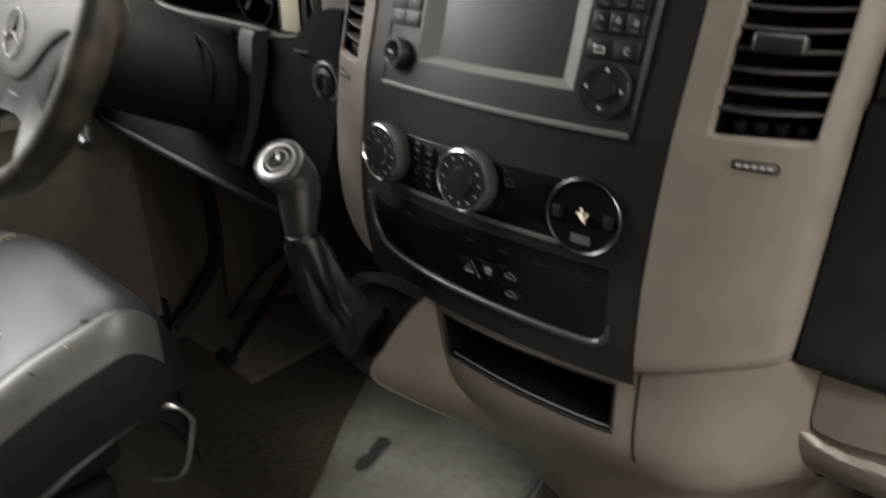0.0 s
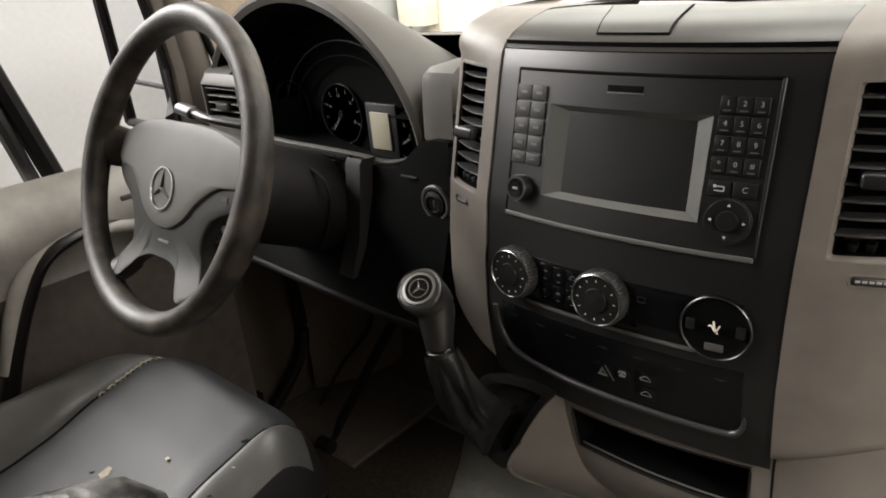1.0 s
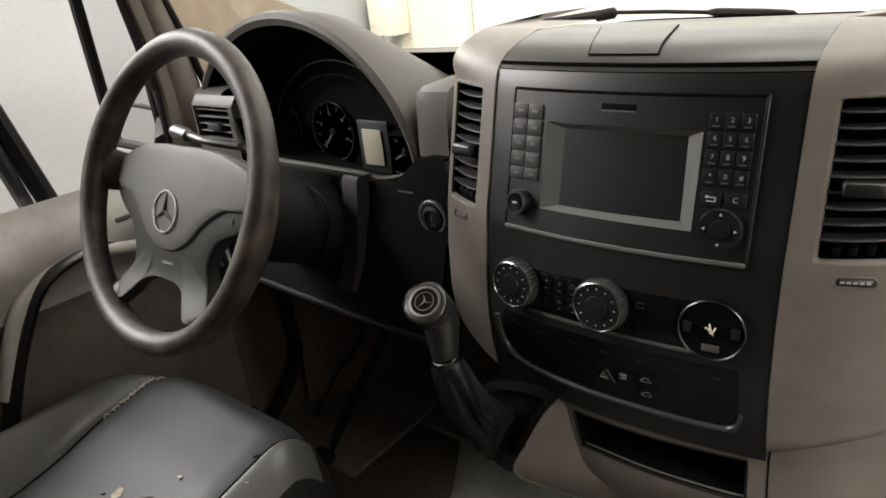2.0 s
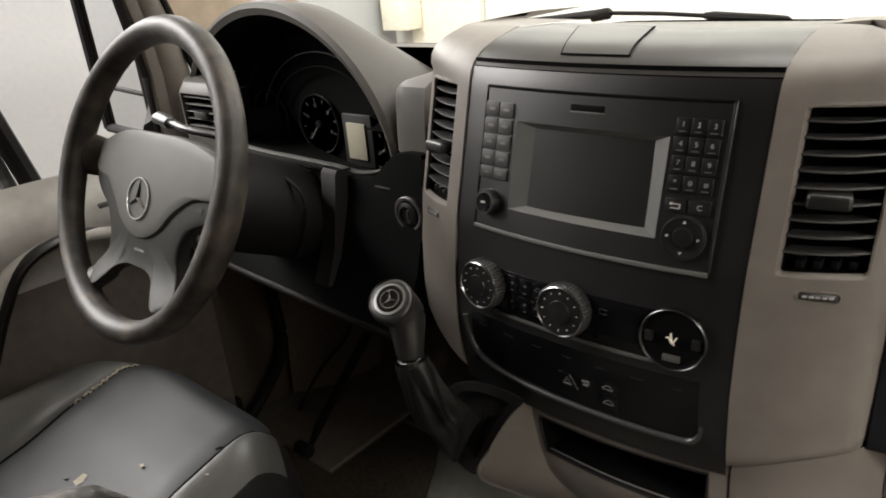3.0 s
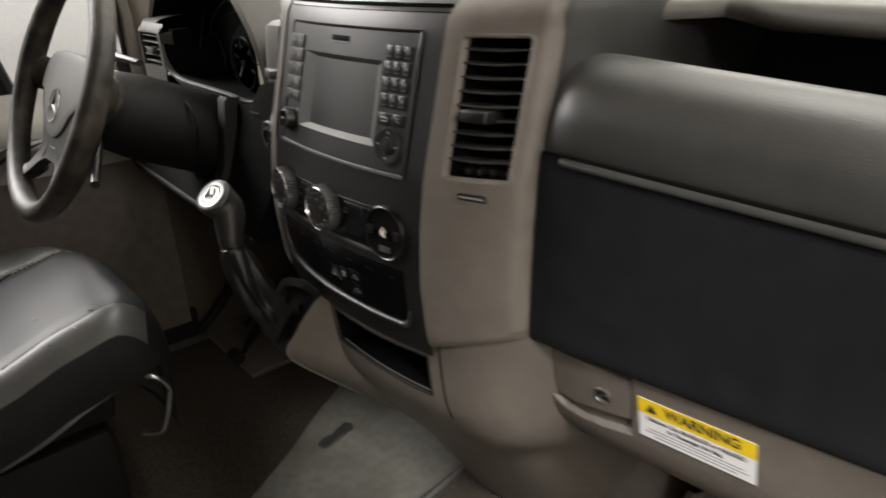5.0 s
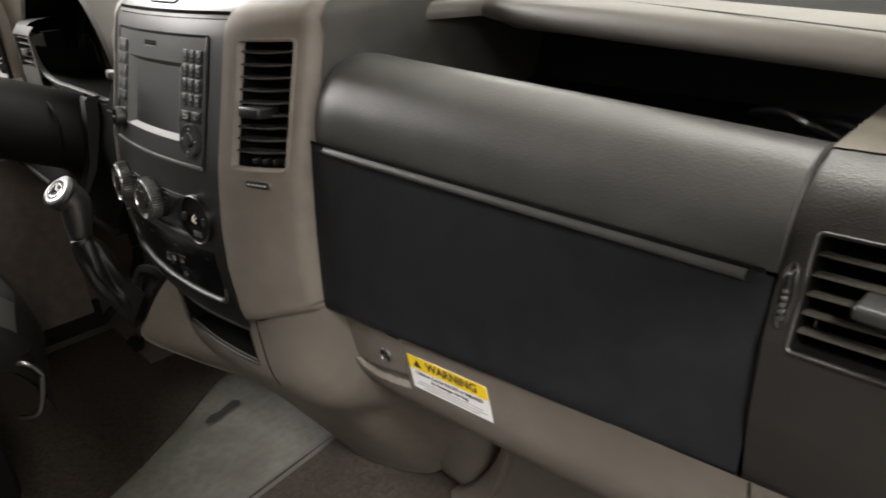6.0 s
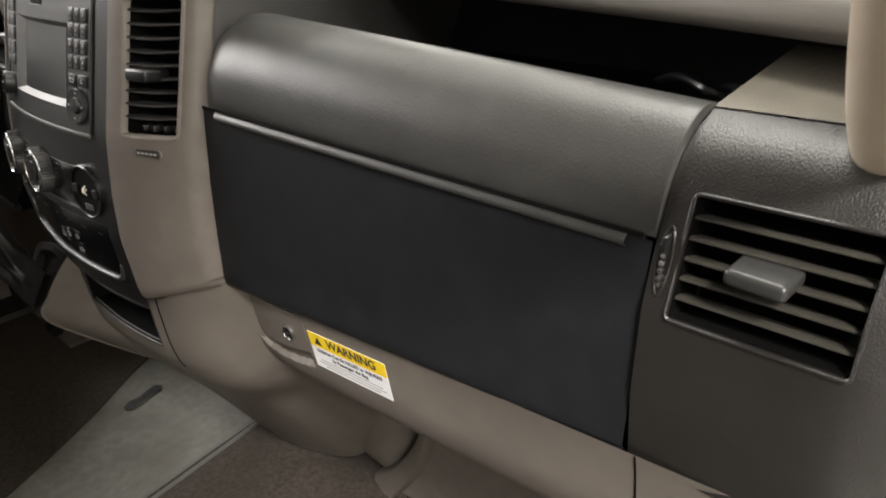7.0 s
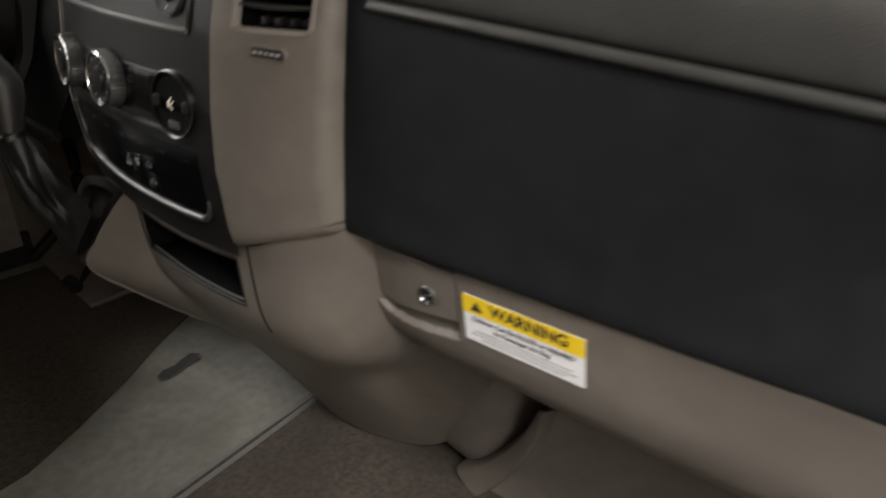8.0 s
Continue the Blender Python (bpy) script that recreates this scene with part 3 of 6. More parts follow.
def cap_x(x, z):
    edge = max(0, 0.7364 - x) / 0.0014
    return (x, cap_y(z) + 0.9 * max(0, x - 0.862) ** 1.2 + 0.0014 * (1 - math.sqrt(max(0, 1 - edge * edge))), z + 0.02 * (x - 0.735))


us = grid_values(CAPX0, CAPX1, 10, (0.7354, 0.7358, 0.7364, 0.738, 0.7535, 0.8545))
vs = grid_values(0.501, 0.735, 30, (0.6225, 0.695))
hole = (us.index(0.7535), us.index(0.8545), vs.index(0.6225), vs.index(0.695))
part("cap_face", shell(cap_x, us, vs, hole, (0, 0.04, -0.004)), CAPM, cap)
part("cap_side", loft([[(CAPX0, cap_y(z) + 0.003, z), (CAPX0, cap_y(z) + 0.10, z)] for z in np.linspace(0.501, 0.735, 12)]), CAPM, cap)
part("cap_top", loft([[(CAPX0 + 0.0005 + 0.016 * t, 0.161 + 0.085 * t, 0.736 + 0.026 * t), (0.81, 0.161 + 0.07 * t, 0.7375 + 0.026 * t), (CAPX1, 0.165 + 0.05 * t, 0.739 + 0.026 * t)] for t in np.linspace(0, 1, 6)]), CAPT, cap, "cap top in a paler, lit tone of warm grey")
def cap_ring(x0, x1, z0, z1, r, out):
    pts = []
    for cx_, cz_, a0 in ((x1 - r, z1 - r, 0), (x0 + r, z1 - r, 90), (x0 + r, z0 + r, 180), (x1 - r, z0 + r, 270)):
        for k in range(6):
            a = radians(a0 + 18 * k)
            x, z = cx_ + r * math.cos(a), cz_ + r * math.sin(a)
            pts.append((x, cap_y(z) - out, z + 0.02 * (x - 0.735)))
    return pts + pts[:1]


part("vent_frame", tube(cap_ring(0.7520, 0.8560, 0.6210, 0.6965, 0.004, 0.0006), 0.0013, 8), CAPM, cap, "slim vent frame")
# Lining that darkens the vent's lit inner walls, shade given as colour.
ring_ = cap_ring(0.7541, 0.8539, 0.6231, 0.6944, 0.003, -0.0012)
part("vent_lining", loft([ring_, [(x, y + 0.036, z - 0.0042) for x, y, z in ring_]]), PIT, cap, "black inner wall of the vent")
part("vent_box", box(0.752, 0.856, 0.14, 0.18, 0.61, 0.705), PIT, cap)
for k in range(6):
    z = 0.630 + k * 0.0122
    y = cap_y(z) + 0.005
    rows = []
    for x in (0.7540, 0.854):
        e = z + 0.02 * (x - 0.735)
        rows.append([(x, y + 0.0006, e + 0.0022), (x, y - 0.0004, e + 0.0029), (x, y, e + 0.0040), (x, y + 0.0025, e + 0.0045), (x, y + 0.016, e + 0.0004), (x, y + 0.016, e - 0.0008)])
    part("slat", loft(rows, closed=True, cap=True), SLATC, cap)
tab_m = pose(0.802, cap_y(0.663) - 0.002, 0.664, 4, 0, -3)
part("slider_tab", moved(box(-0.0175, 0.0175, -0.0135, 0.014, -0.0052, 0.0052, 0.0034, 4), tab_m), TABM, cap, "smooth grey vent slider tab")
slot = curve_points([(0.7440 + 0.0042 * math.sin(a), cap_y(0.655 + 0.021 * math.cos(a)) - 0.0005, 0.655 + 0.021 * math.cos(a)) for a in np.linspace(0, 2 * math.pi, 17)], 3)
part("thumbwheel_slot", tube(slot, 0.0009, 6), CAPM, cap)
wheel_ = part("thumbwheel", box(0.7420, 0.7460, cap_y(0.655) - 0.003, cap_y(0.655) + 0.012, 0.6375, 0.6725, 0.0018), BLACK, cap, "black vent thumbwheel, its lower ribs brighter as glints")
# The lower three ribs are steel, their glints put into the colour.
for i in range(7):
    zr = 0.6400 + i * 0.0046
    part("rib", box(0.7424, 0.7456, cap_y(zr) - 0.0045 + 0.00012 * (i - 3) ** 2, cap_y(zr) + 0.004, zr, zr + 0.0026, 0.0006), STEEL if i < 3 else GREYP, wheel_)

part("gap", loft([[(0.726, cap_y(z) + 0.007, z), (0.742, cap_y(z) + 0.007, z)] for z in np.linspace(0.490, 0.728, 14)]), PIT, cap)

# grab handle on the passenger's windscreen pillar
grab = thing("grab_handle", (0.875, 0.03, 0.76), "cream plastic grab handle on the windscreen pillar", "handle")
part("grip", tube(curve_points([(0.836, 0.165, 0.722), (0.838, 0.142, 0.738), (0.841, 0.105, 0.768), (0.848, 0.055, 0.812), (0.858, 0.0, 0.862), (0.872, -0.06, 0.935), (0.885, -0.15, 1.06), (0.89, -0.22, 1.2)], 6), [0.016, 0.0185, 0.0195] + [0.020] * 40, 20), HANDLE, grab)
solo("windscreen_pillar_right", tube([(1.0, 0.42, 0.70), (1.0, 0.14, 1.0), (1.0, -0.10, 1.5)], 0.036, 12), LINER, "beige trimmed windscreen pillar beside the passenger door", "pillar", kind="structure")

# lower knee trim under the glove box, with the pocket for the lockable cover pressed into it
RECESS = [(0.2555, 0.50), (0.2560, 0.455), (0.2600, 0.430), (0.2690, 0.411), (0.2840, 0.400), (0.3060, 0.3965), (0.3400, 0.402), (0.3740, 0.4105), (0.3745, 0.50)]


def press(x, z):
    """How deep the pocket lies under the trim's skin at a place."""
    inside, near = False, 1.0
    for (xa, za), (xb, zb) in zip(RECESS, RECESS[1:] + RECESS[:1]):
        if (za > z) != (zb > z) and x < xa + (z - za) * (xb - xa) / (zb - za):
            inside = not inside
        t = min(1, max(0, ((x - xa) * (xb - xa) + (z - za) * (zb - za)) / ((xb - xa) ** 2 + (zb - za) ** 2)))
        near = min(near, math.hypot(x - xa - t * (xb - xa), z - za - t * (zb - za)))
    if not inside:
        return 0.0
    k = min(1, near / 0.0055)
    return 0.0075 * k * k * (3 - 2 * k)


def knee(x, t):
    """t: 0 top, 1 bottom rear."""
    lift = 0.055 * (x - 0.27)
    p = curve_points([(0, 0.066, 0.482), (0, 0.070, 0.465), (0, 0.074, 0.44), (0, 0.080, 0.40), (0, 0.097, 0.365), (0, 0.135, 0.338), (0, 0.20, 0.328), (0, 0.30, 0.33)], 4)
    k = t * (len(p) - 1)
    i = min(int(k), len(p) - 2)
    q = p[i].lerp(p[i + 1], k - i)
    return (x, q.y + 0.052 * max(0, x - 0.33) + press(x, q.z + lift), q.z + lift)


part("knee_trim", loft([[knee(x, t) for t in list(np.linspace(0, 0.52, 64)) + list(np.linspace(0.54, 1, 14))] for x in list(np.linspace(0.254, 0.384, 64)) + list(np.linspace(0.40, 0.90, 22))]), BEIGE, dash, "warm grey knee trim under the glove box")
part("knee_seam", loft([[(0.7435, knee(0.7435, t)[1] - 0.0008, knee(0.7435, t)[2]), (0.745, knee(0.745, t)[1] - 0.0008, knee(0.745, t)[2])] for t in np.linspace(0, 0.6, 12)]), PIT, dash)

# lower console: a moulded cover with an open cubby, swept back and down to the floor
COVER = [
    [(-0.062, -0.004, 0.4445), (-0.081, -0.018, 0.418), (-0.097, -0.038, 0.380), (-0.108, -0.050, 0.343), (-0.098, 0.000, 0.288), (-0.084, 0.075, 0.218), (-0.070, 0.145, 0.157)],
    [(-0.0595, 0.000, 0.4445), (-0.062, 0.002, 0.421), (-0.052, 0.003, 0.374), (-0.040, 0.012, 0.332), (-0.020, 0.042, 0.283), (-0.014, 0.092, 0.216), (-0.045, 0.175, 0.105)],
    [(0.045, -0.001, 0.4445), (0.045, 0.000, 0.423), (0.046, 0.005, 0.369), (0.047, 0.016, 0.332), (0.050, 0.045, 0.283), (0.045, 0.115, 0.185), (0.025, 0.215, 0.020)],
    [(0.150, 0.011, 0.4465), (0.149, 0.012, 0.427), (0.149, 0.017, 0.371), (0.150, 0.029, 0.335), (0.152, 0.060, 0.290), (0.152, 0.145, 0.195), (0.146, 0.262, 0.020)],
    [(0.200, 0.022, 0.4645), (0.200, 0.026, 0.437), (0.204, 0.032, 0.390), (0.208, 0.045, 0.347), (0.214, 0.080, 0.302), (0.218, 0.172, 0.235), (0.224, 0.272, 0.100)],
    [(0.254, 0.055, 0.4830), (0.254, 0.0625, 0.446), (0.256, 0.069, 0.405), (0.262, 0.084, 0.364), (0.274, 0.118, 0.334), (0.286, 0.190, 0.300), (0.290, 0.265, 0.270)],
    [(0.275, 0.070, 0.4830), (0.275, 0.0760, 0.446), (0.277, 0.083, 0.405), (0.283, 0.100, 0.364), (0.290, 0.135, 0.334), (0.296, 0.200, 0.318), (0.300, 0.280, 0.300)],
]
SUB = 8
cover_cols = [curve_points(c, SUB) for c in COVER]
cover_grid = list(zip(*[[r[0].lerp(r[1], k / SUB) for k in range(SUB)] + curve_points(list(r[1:]), SUB) for r in zip(*cover_cols)]))
cub_i = (SUB + 1, 3 * SUB - 1)
cub_j = (SUB, 2 * SUB)
bm = bmesh.new()
V_ = [[bm.verts.new(p) for p in col] for col in cover_grid]
for i in range(len(V_) - 1):
    for j in range(len(V_[0]) - 1):
        if not (cub_i[0] <= i < cub_i[1] and cub_j[0] <= j < cub_j[1]):
            bm.faces.new((V_[i][j], V_[i + 1][j], V_[i + 1][j + 1], V_[i][j + 1]))
cub_ring = [cover_grid[i][cub_j[0]] for i in range(cub_i[0], cub_i[1] + 1)] + [cover_grid[cub_i[1]][j] for j in range(cub_j[0] + 1, cub_j[1] + 1)]
cub_ring += [cover_grid[i][cub_j[1]] for i in range(cub_i[1] - 1, cub_i[0] - 1, -1)] + [cover_grid[cub_i[0]][j] for j in range(cub_j[1] - 1, cub_j[0], -1)]
cub_ring = [Vector(p) for p in cub_ring]
part("lower_console", bm, BEIGE, dash, "warm grey lower console around the cubby", smooth=24)
mid_ = sum(cub_ring, Vector()) / len(cub_ring)
cub = [[p + Vector((0, 0.0005, 0)) for p in cub_ring], [p.lerp(mid_, 0.012) + Vector((0, 0.006, 0)) for p in cub_ring], [p.lerp(mid_, 0.05) + Vector((0, 0.11, 0)) for p in cub_ring]]
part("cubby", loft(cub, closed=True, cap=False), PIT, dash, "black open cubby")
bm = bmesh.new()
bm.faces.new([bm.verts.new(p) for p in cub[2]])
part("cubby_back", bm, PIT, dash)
part("cubby_edge", tube([p + Vector((0, 0.0008, 0)) for p in cub_ring + cub_ring[:2]], 0.0016, 8), BLACK, dash, "thin black cubby edge")
part("cubby_lip", tube([cover_grid[i][cub_j[1]].lerp(mid_, 0.03) + Vector((0, 0.004, 0.002)) for i in range(cub_i[0], cub_i[1] + 1)], 0.0013, 6), GREYP, dash, "thin rail along the cubby's lower edge")
part("frame_seam", tube([Vector(cover_grid[3 * SUB + 1][j]) + Vector((0.0, -0.0002, 0)) for j in range(0, 3 * SUB)], 0.0009, 6), PIT, dash)
part("cover_edge", tube([p + Vector((0.001, 0.002, -0.001)) for p in cover_grid[0][2 * SUB:]], 0.0022, 8), BEIGE, dash, "rolled edge of the lower console")

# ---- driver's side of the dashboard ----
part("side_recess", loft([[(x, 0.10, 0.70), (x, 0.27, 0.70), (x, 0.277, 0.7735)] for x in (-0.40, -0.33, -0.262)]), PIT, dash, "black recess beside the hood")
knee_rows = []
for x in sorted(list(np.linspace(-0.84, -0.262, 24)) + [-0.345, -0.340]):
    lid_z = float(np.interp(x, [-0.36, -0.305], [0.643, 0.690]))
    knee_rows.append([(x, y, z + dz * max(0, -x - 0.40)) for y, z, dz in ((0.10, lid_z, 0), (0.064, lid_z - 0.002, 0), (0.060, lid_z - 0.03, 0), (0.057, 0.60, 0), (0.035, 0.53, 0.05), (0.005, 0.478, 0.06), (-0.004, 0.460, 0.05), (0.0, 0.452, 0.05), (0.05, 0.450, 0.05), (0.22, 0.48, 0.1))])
# Near-zero black puts the shade under the instruments into the panel's colour.
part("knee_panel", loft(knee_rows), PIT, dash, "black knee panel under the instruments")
part("knee_edge", tube([(x, -0.002, 0.455 + 0.05 * max(0, -x - 0.36)) for x in np.linspace(-0.80, -0.268, 24)], 0.0065, 10), RUBBER, dash, "rounded lower edge of the knee panel")
part("link_block", loft([[(x, 0.16, 0.776 - d * 0.4), (x, 0.095 + d, 0.774 - d * 0.5), (x, 0.083 + d, 0.768 - d * 0.5), (x, 0.079 + d, 0.755), (x, 0.076 + d, 0.72), (x, 0.074 + d, 0.683), (x, 0.10 + d, 0.682)] for x, d in ((-0.335, 0.055), (-0.333, 0.036), (-0.328, 0.020), (-0.321, 0.010), (-0.311, 0.0035), (-0.298, 0.0008), (-0.284, 0.0), (-0.262, 0.0))]), HOODM, dash, "grey block between hood and console")
front = curve_points([(-0.70, 0.055, 0.715), (-0.692, 0.056, 0.685), (-0.669, 0.060, 0.662), (-0.60, 0.056, 0.657), (-0.512, 0.056, 0.656), (-0.43, 0.062, 0.652), (-0.39, 0.072, 0.645), (-0.352, 0.085, 0.655), (-0.356, 0.092, 0.69)], 6)
back = curve_points([(-0.692, 0.168, 0.70), (-0.684, 0.168, 0.675), (-0.66, 0.165, 0.652), (-0.60, 0.160, 0.640), (-0.53, 0.150, 0.632), (-0.454, 0.140, 0.626), (-0.40, 0.130, 0.632), (-0.362, 0.125, 0.658), (-0.350, 0.125, 0.69)], 6)
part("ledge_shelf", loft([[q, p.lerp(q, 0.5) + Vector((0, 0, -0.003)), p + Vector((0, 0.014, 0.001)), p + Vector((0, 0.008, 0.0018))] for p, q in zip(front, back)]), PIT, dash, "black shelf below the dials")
part("column_ledge", loft([[p + Vector((0, 0.008, 0.002)), p + Vector((0, 0.002, 0.0015)), p, p + Vector((0, 0.001, -0.006)), p + Vector((0, 0.012, -0.022)), p + Vector((0, 0.05, -0.034))] for p, q in zip(front, back)]), HUBG, dash, "grey ledge below the instruments")
for dz in (0.010, 0.016):
    part("ledge_groove", tube([(x, 0.0585, 0.656 - dz) for x in (-0.575, -0.53, -0.48)], 0.0013, 6), PIT, dash)
part("side_post", loft([[(-0.447, y + 0.02, z), (-0.444, y, z), (-0.412, y - 0.002, z), (-0.407, y + 0.02, z)] for z, y in ((0.652, 0.052), (0.646, 0.047), (0.60, 0.040), (0.54, 0.028), (0.49, 0.006))]), POSTM, dash, "dark upright trim beside the column")
for z in (0.636, 0.575):
    part("slot_mark", box(-0.345, -0.318, 0.0565, 0.0585, z, z + 0.002), GREYP, dash)


def arch(half, base, height, y, shift=0.0, n=41, cx=-0.585):
    out = []
    for k in range(n):
        a = math.pi * k / (n - 1)
        out.append((cx + shift - half * math.cos(a), y, base + height * math.sin(a) ** 1.15))
    return out


hood_rows = [arch(0.225, 0.655, 0.165, 0.172), arch(0.244, 0.66, 0.190, 0.10), arch(0.250, 0.66, 0.197, 0.083), arch(0.257, 0.66, 0.207, 0.079), arch(0.264, 0.66, 0.215, 0.084), arch(0.268, 0.66, 0.217, 0.10), arch(0.268, 0.66, 0.208, 0.15), arch(0.262, 0.66, 0.165, 0.22), arch(0.25, 0.66, 0.11, 0.30), arch(0.24, 0.66, 0.08, 0.36)]
part("instrument_hood", loft(hood_rows[2:]), HOODM, dash, "warm grey arched instrument hood")
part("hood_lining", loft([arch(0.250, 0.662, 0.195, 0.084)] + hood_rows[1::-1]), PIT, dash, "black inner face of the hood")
part("cluster_lens_edge", tube([(x, 0.152, z) for x, _, z in arch(0.165, 0.66, 0.135, 0, 0.035)][4:-10], 0.0011, 6), KEYG, dash)
part("cluster_lens_edge", tube([(x, 0.156, z) for x, _, z in arch(0.145, 0.66, 0.112, 0, 0.035)][5:-12], 0.0018, 6), PIT, dash)

cluster = thing("instrument_cluster", (-0.53, 0.18, 0.66), "dark instrument cluster with dials and a pale display", "instrument cluster")
bm = bmesh.new()
face = [bm.verts.new((x, 0.171, z)) for x, _, z in arch(0.23, 0.60, 0.225, 0)]
bm.faces.new(face)
part("face", bm, PIT, cluster)


def dial(x, z, r, start, needle):
    d = part("dial", moved(turned([(r, 0.0), (r, 0.003), (r * 0.985, 0.0036), (r * 0.96, 0.003), (r * 0.955, 0.0), (0.0, 0.0)], 48), pose(x, 0.1685, z, 90, 0, 0)), BLACK, cluster)
    part("dial_ring", moved(turned([(r * 1.0, 0.0034), (r * 1.0, 0.0046), (r * 0.972, 0.0042), (r * 0.972, 0.0034)], 48, cap=False), pose(x, 0.1685, z, 90, 0, 0)), KEYG, d)
    for k in range(9):
        a = start - 30 * k
        m = pose(x, 0.1675, z, 90, 0, 0) @ pose(0, 0, 0, 0, 0, a) @ pose(r * 0.80, 0, 0)
        part("scale_mark", moved(box(-r * 0.07, r * 0.07, -0.0011, 0.0011, -0.0003, 0.0004), m), DIALPRINT, d)
        if k % 2 == 0:
            part("number_bar", moved(box(-0.0028, 0.0028, -0.0024, 0.0024, -0.0003, 0.0004), pose(x + r * 0.62 * math.cos(radians(a)), 0.1675, z + r * 0.62 * math.sin(radians(a)), 90, 0, 0)), DIALPRINT, d)
    m = pose(x, 0.1655, z, 90, 0, 0) @ pose(0, 0, 0, 0, 0, needle) @ pose(r * 0.30, 0, 0)
    part("needle", moved(box(-r * 0.25, r * 0.45, -0.0014, 0.0014, -0.0004, 0.0005), m), NEEDLE, d, "pale needle")
    part("needle_hub", moved(turned([(0.007, 0), (0.006, 0.004), (0.0, 0.0045)], 18), pose(x, 0.1665, z, 90, 0, 0)), BLACK, d)


dial(-0.583, 0.677, 0.049, 220, 228)
dial(-0.715, 0.677, 0.049, 220, 222)
dial(-0.425, 0.655, 0.040, 200, 210)
part("display_frame", box(-0.519, -0.452, 0.160, 0.167, 0.618, 0.702, 0.003), KNOBG, cluster, "dark grey display surround")
part("display", box(-0.507, -0.465, 0.157, 0.161, 0.631, 0.688, 0.001), LCD, cluster, "pale greenish unlit display")

# ignition lock
ign = thing("ignition_lock", (-0.286, 0.05, 0.59), "round black ignition lock with a bright rim", "ignition lock")
m = pose(-0.286, 0.060, 0.608, 90, 0, 0)
part("rim", moved(turned([(0.0240, 0), (0.0240, 0.005), (0.0225, 0.0065), (0.0195, 0.006), (0.018, 0.003), (0.017, 0.003), (0.017, 0.0)], 36), m), GREYP, ign)
part("barrel", moved(turned([(0.0165, 0), (0.0165, 0.007), (0.011, 0.009), (0.011, 0.006), (0.0, 0.006)], 28), m), BLACK, ign)
part("key_slot", moved(box(-0.0012, 0.0012, -0.005, 0.005, 0.0062, 0.0072), m), STEEL, ign)

# driver's outer vent
lv = thing("driver_air_vent", (-0.75, 0.08, 0.64), "grey slatted air vent beside the driver's door", "vent")
LVX, LVZ = grid_values(-0.826, -0.694, 8, (-0.806, -0.706)), grid_values(0.635, 0.752, 8, (0.672, 0.735))
part("surround", shell(lambda x, z: (x, 0.056 + 60 * max(0, z - 0.738) ** 2 + 60 * max(0, -0.812 - x) ** 2, z), LVX, LVZ, (LVX.index(-0.806), LVX.index(-0.706), LVZ.index(0.672), LVZ.index(0.735)), (0, 0.03, 0)), VENTG, lv)
part("top", loft([[(x, y + 60 * max(0, -0.812 - x) ** 2, z) for y, z in ((0.0678, 0.752), (0.076, 0.7575), (0.09, 0.761), (0.13, 0.763))] for x in np.linspace(-0.826, -0.735, 9)]), VENTG, lv)
part("vent_box", box(-0.81, -0.70, 0.085, 0.12, 0.665, 0.74), PIT, lv)
for k in range(5):
    z = 0.679 + 0.0122 * k
    part("slat", loft([[(x, 0.0606, z), (x, 0.0596, z + 0.0008), (x, 0.060, z + 0.0020), (x, 0.063, z + 0.0026), (x, 0.083, z - 0.0006), (x, 0.083, z - 0.0018)] for x in (-0.8055, -0.7065)], closed=True, cap=True), HUBG, lv)
part("slider_tab", box(-0.77, -0.735, 0.052, 0.07, 0.695, 0.708, 0.003), BLACK, lv)

# ---- steering wheel ----
WC, TILT = Vector((-0.524, -0.172, 0.685)), 24.5
WM = Matrix.Translation(WC) @ pose(0, 0, 0, 90 - TILT, 0, 0.5)   # z out of the wheel towards the driver
wheel = thing("steering_wheel", WC, "worn black four-spoke steering wheel with a grey hub", "steering wheel")
R0, R1 = 0.1905, 0.0165
rows = []
for k in range(72):
    a = 2 * math.pi * k / 72
    c, s_ = math.cos(a), math.sin(a)
    thick = R1 * (1.0 + 0.06 * math.cos(4 * a + 1))
    rows.append([((R0 + thick * 1.0 * math.cos(b)) * c, (R0 + thick * math.cos(b)) * s_, thick * 1.12 * math.sin(b)) for b in [2 * math.pi * j / 18 for j in range(18)]])
part("rim", moved(loft(rows, closed=True, loop=True), WM), RIMM, wheel, "scuffed black leather rim")


HALF = [(0.0, 0.063), (0.05, 0.063), (0.10, 0.057), (0.142, 0.044), (0.164, 0.032), (0.169, 0.010), (0.162, -0.012), (0.136, -0.030), (0.104, -0.046), (0.088, -0.074), (0.090, -0.104), (0.106, -0.132), (0.098, -0.146), (0.078, -0.152), (0.062, -0.138), (0.046, -0.120), (0.024, -0.112), (0.0, -0.111)]
PADH = [(0.0, 0.0625), (0.05, 0.0625), (0.10, 0.0565), (0.142, 0.0435), (0.163, 0.031), (0.167, 0.010), (0.148, -0.004), (0.110, -0.008), (0.075, -0.030), (0.050, -0.055), (0.022, -0.070), (0.0, -0.073)]


def hub_z(x, y):
    return -0.006 - 0.55 * x * x - 0.9 * (y + 0.01) ** 2 + 1.1 * max(0, -y - 0.10) ** 1.2


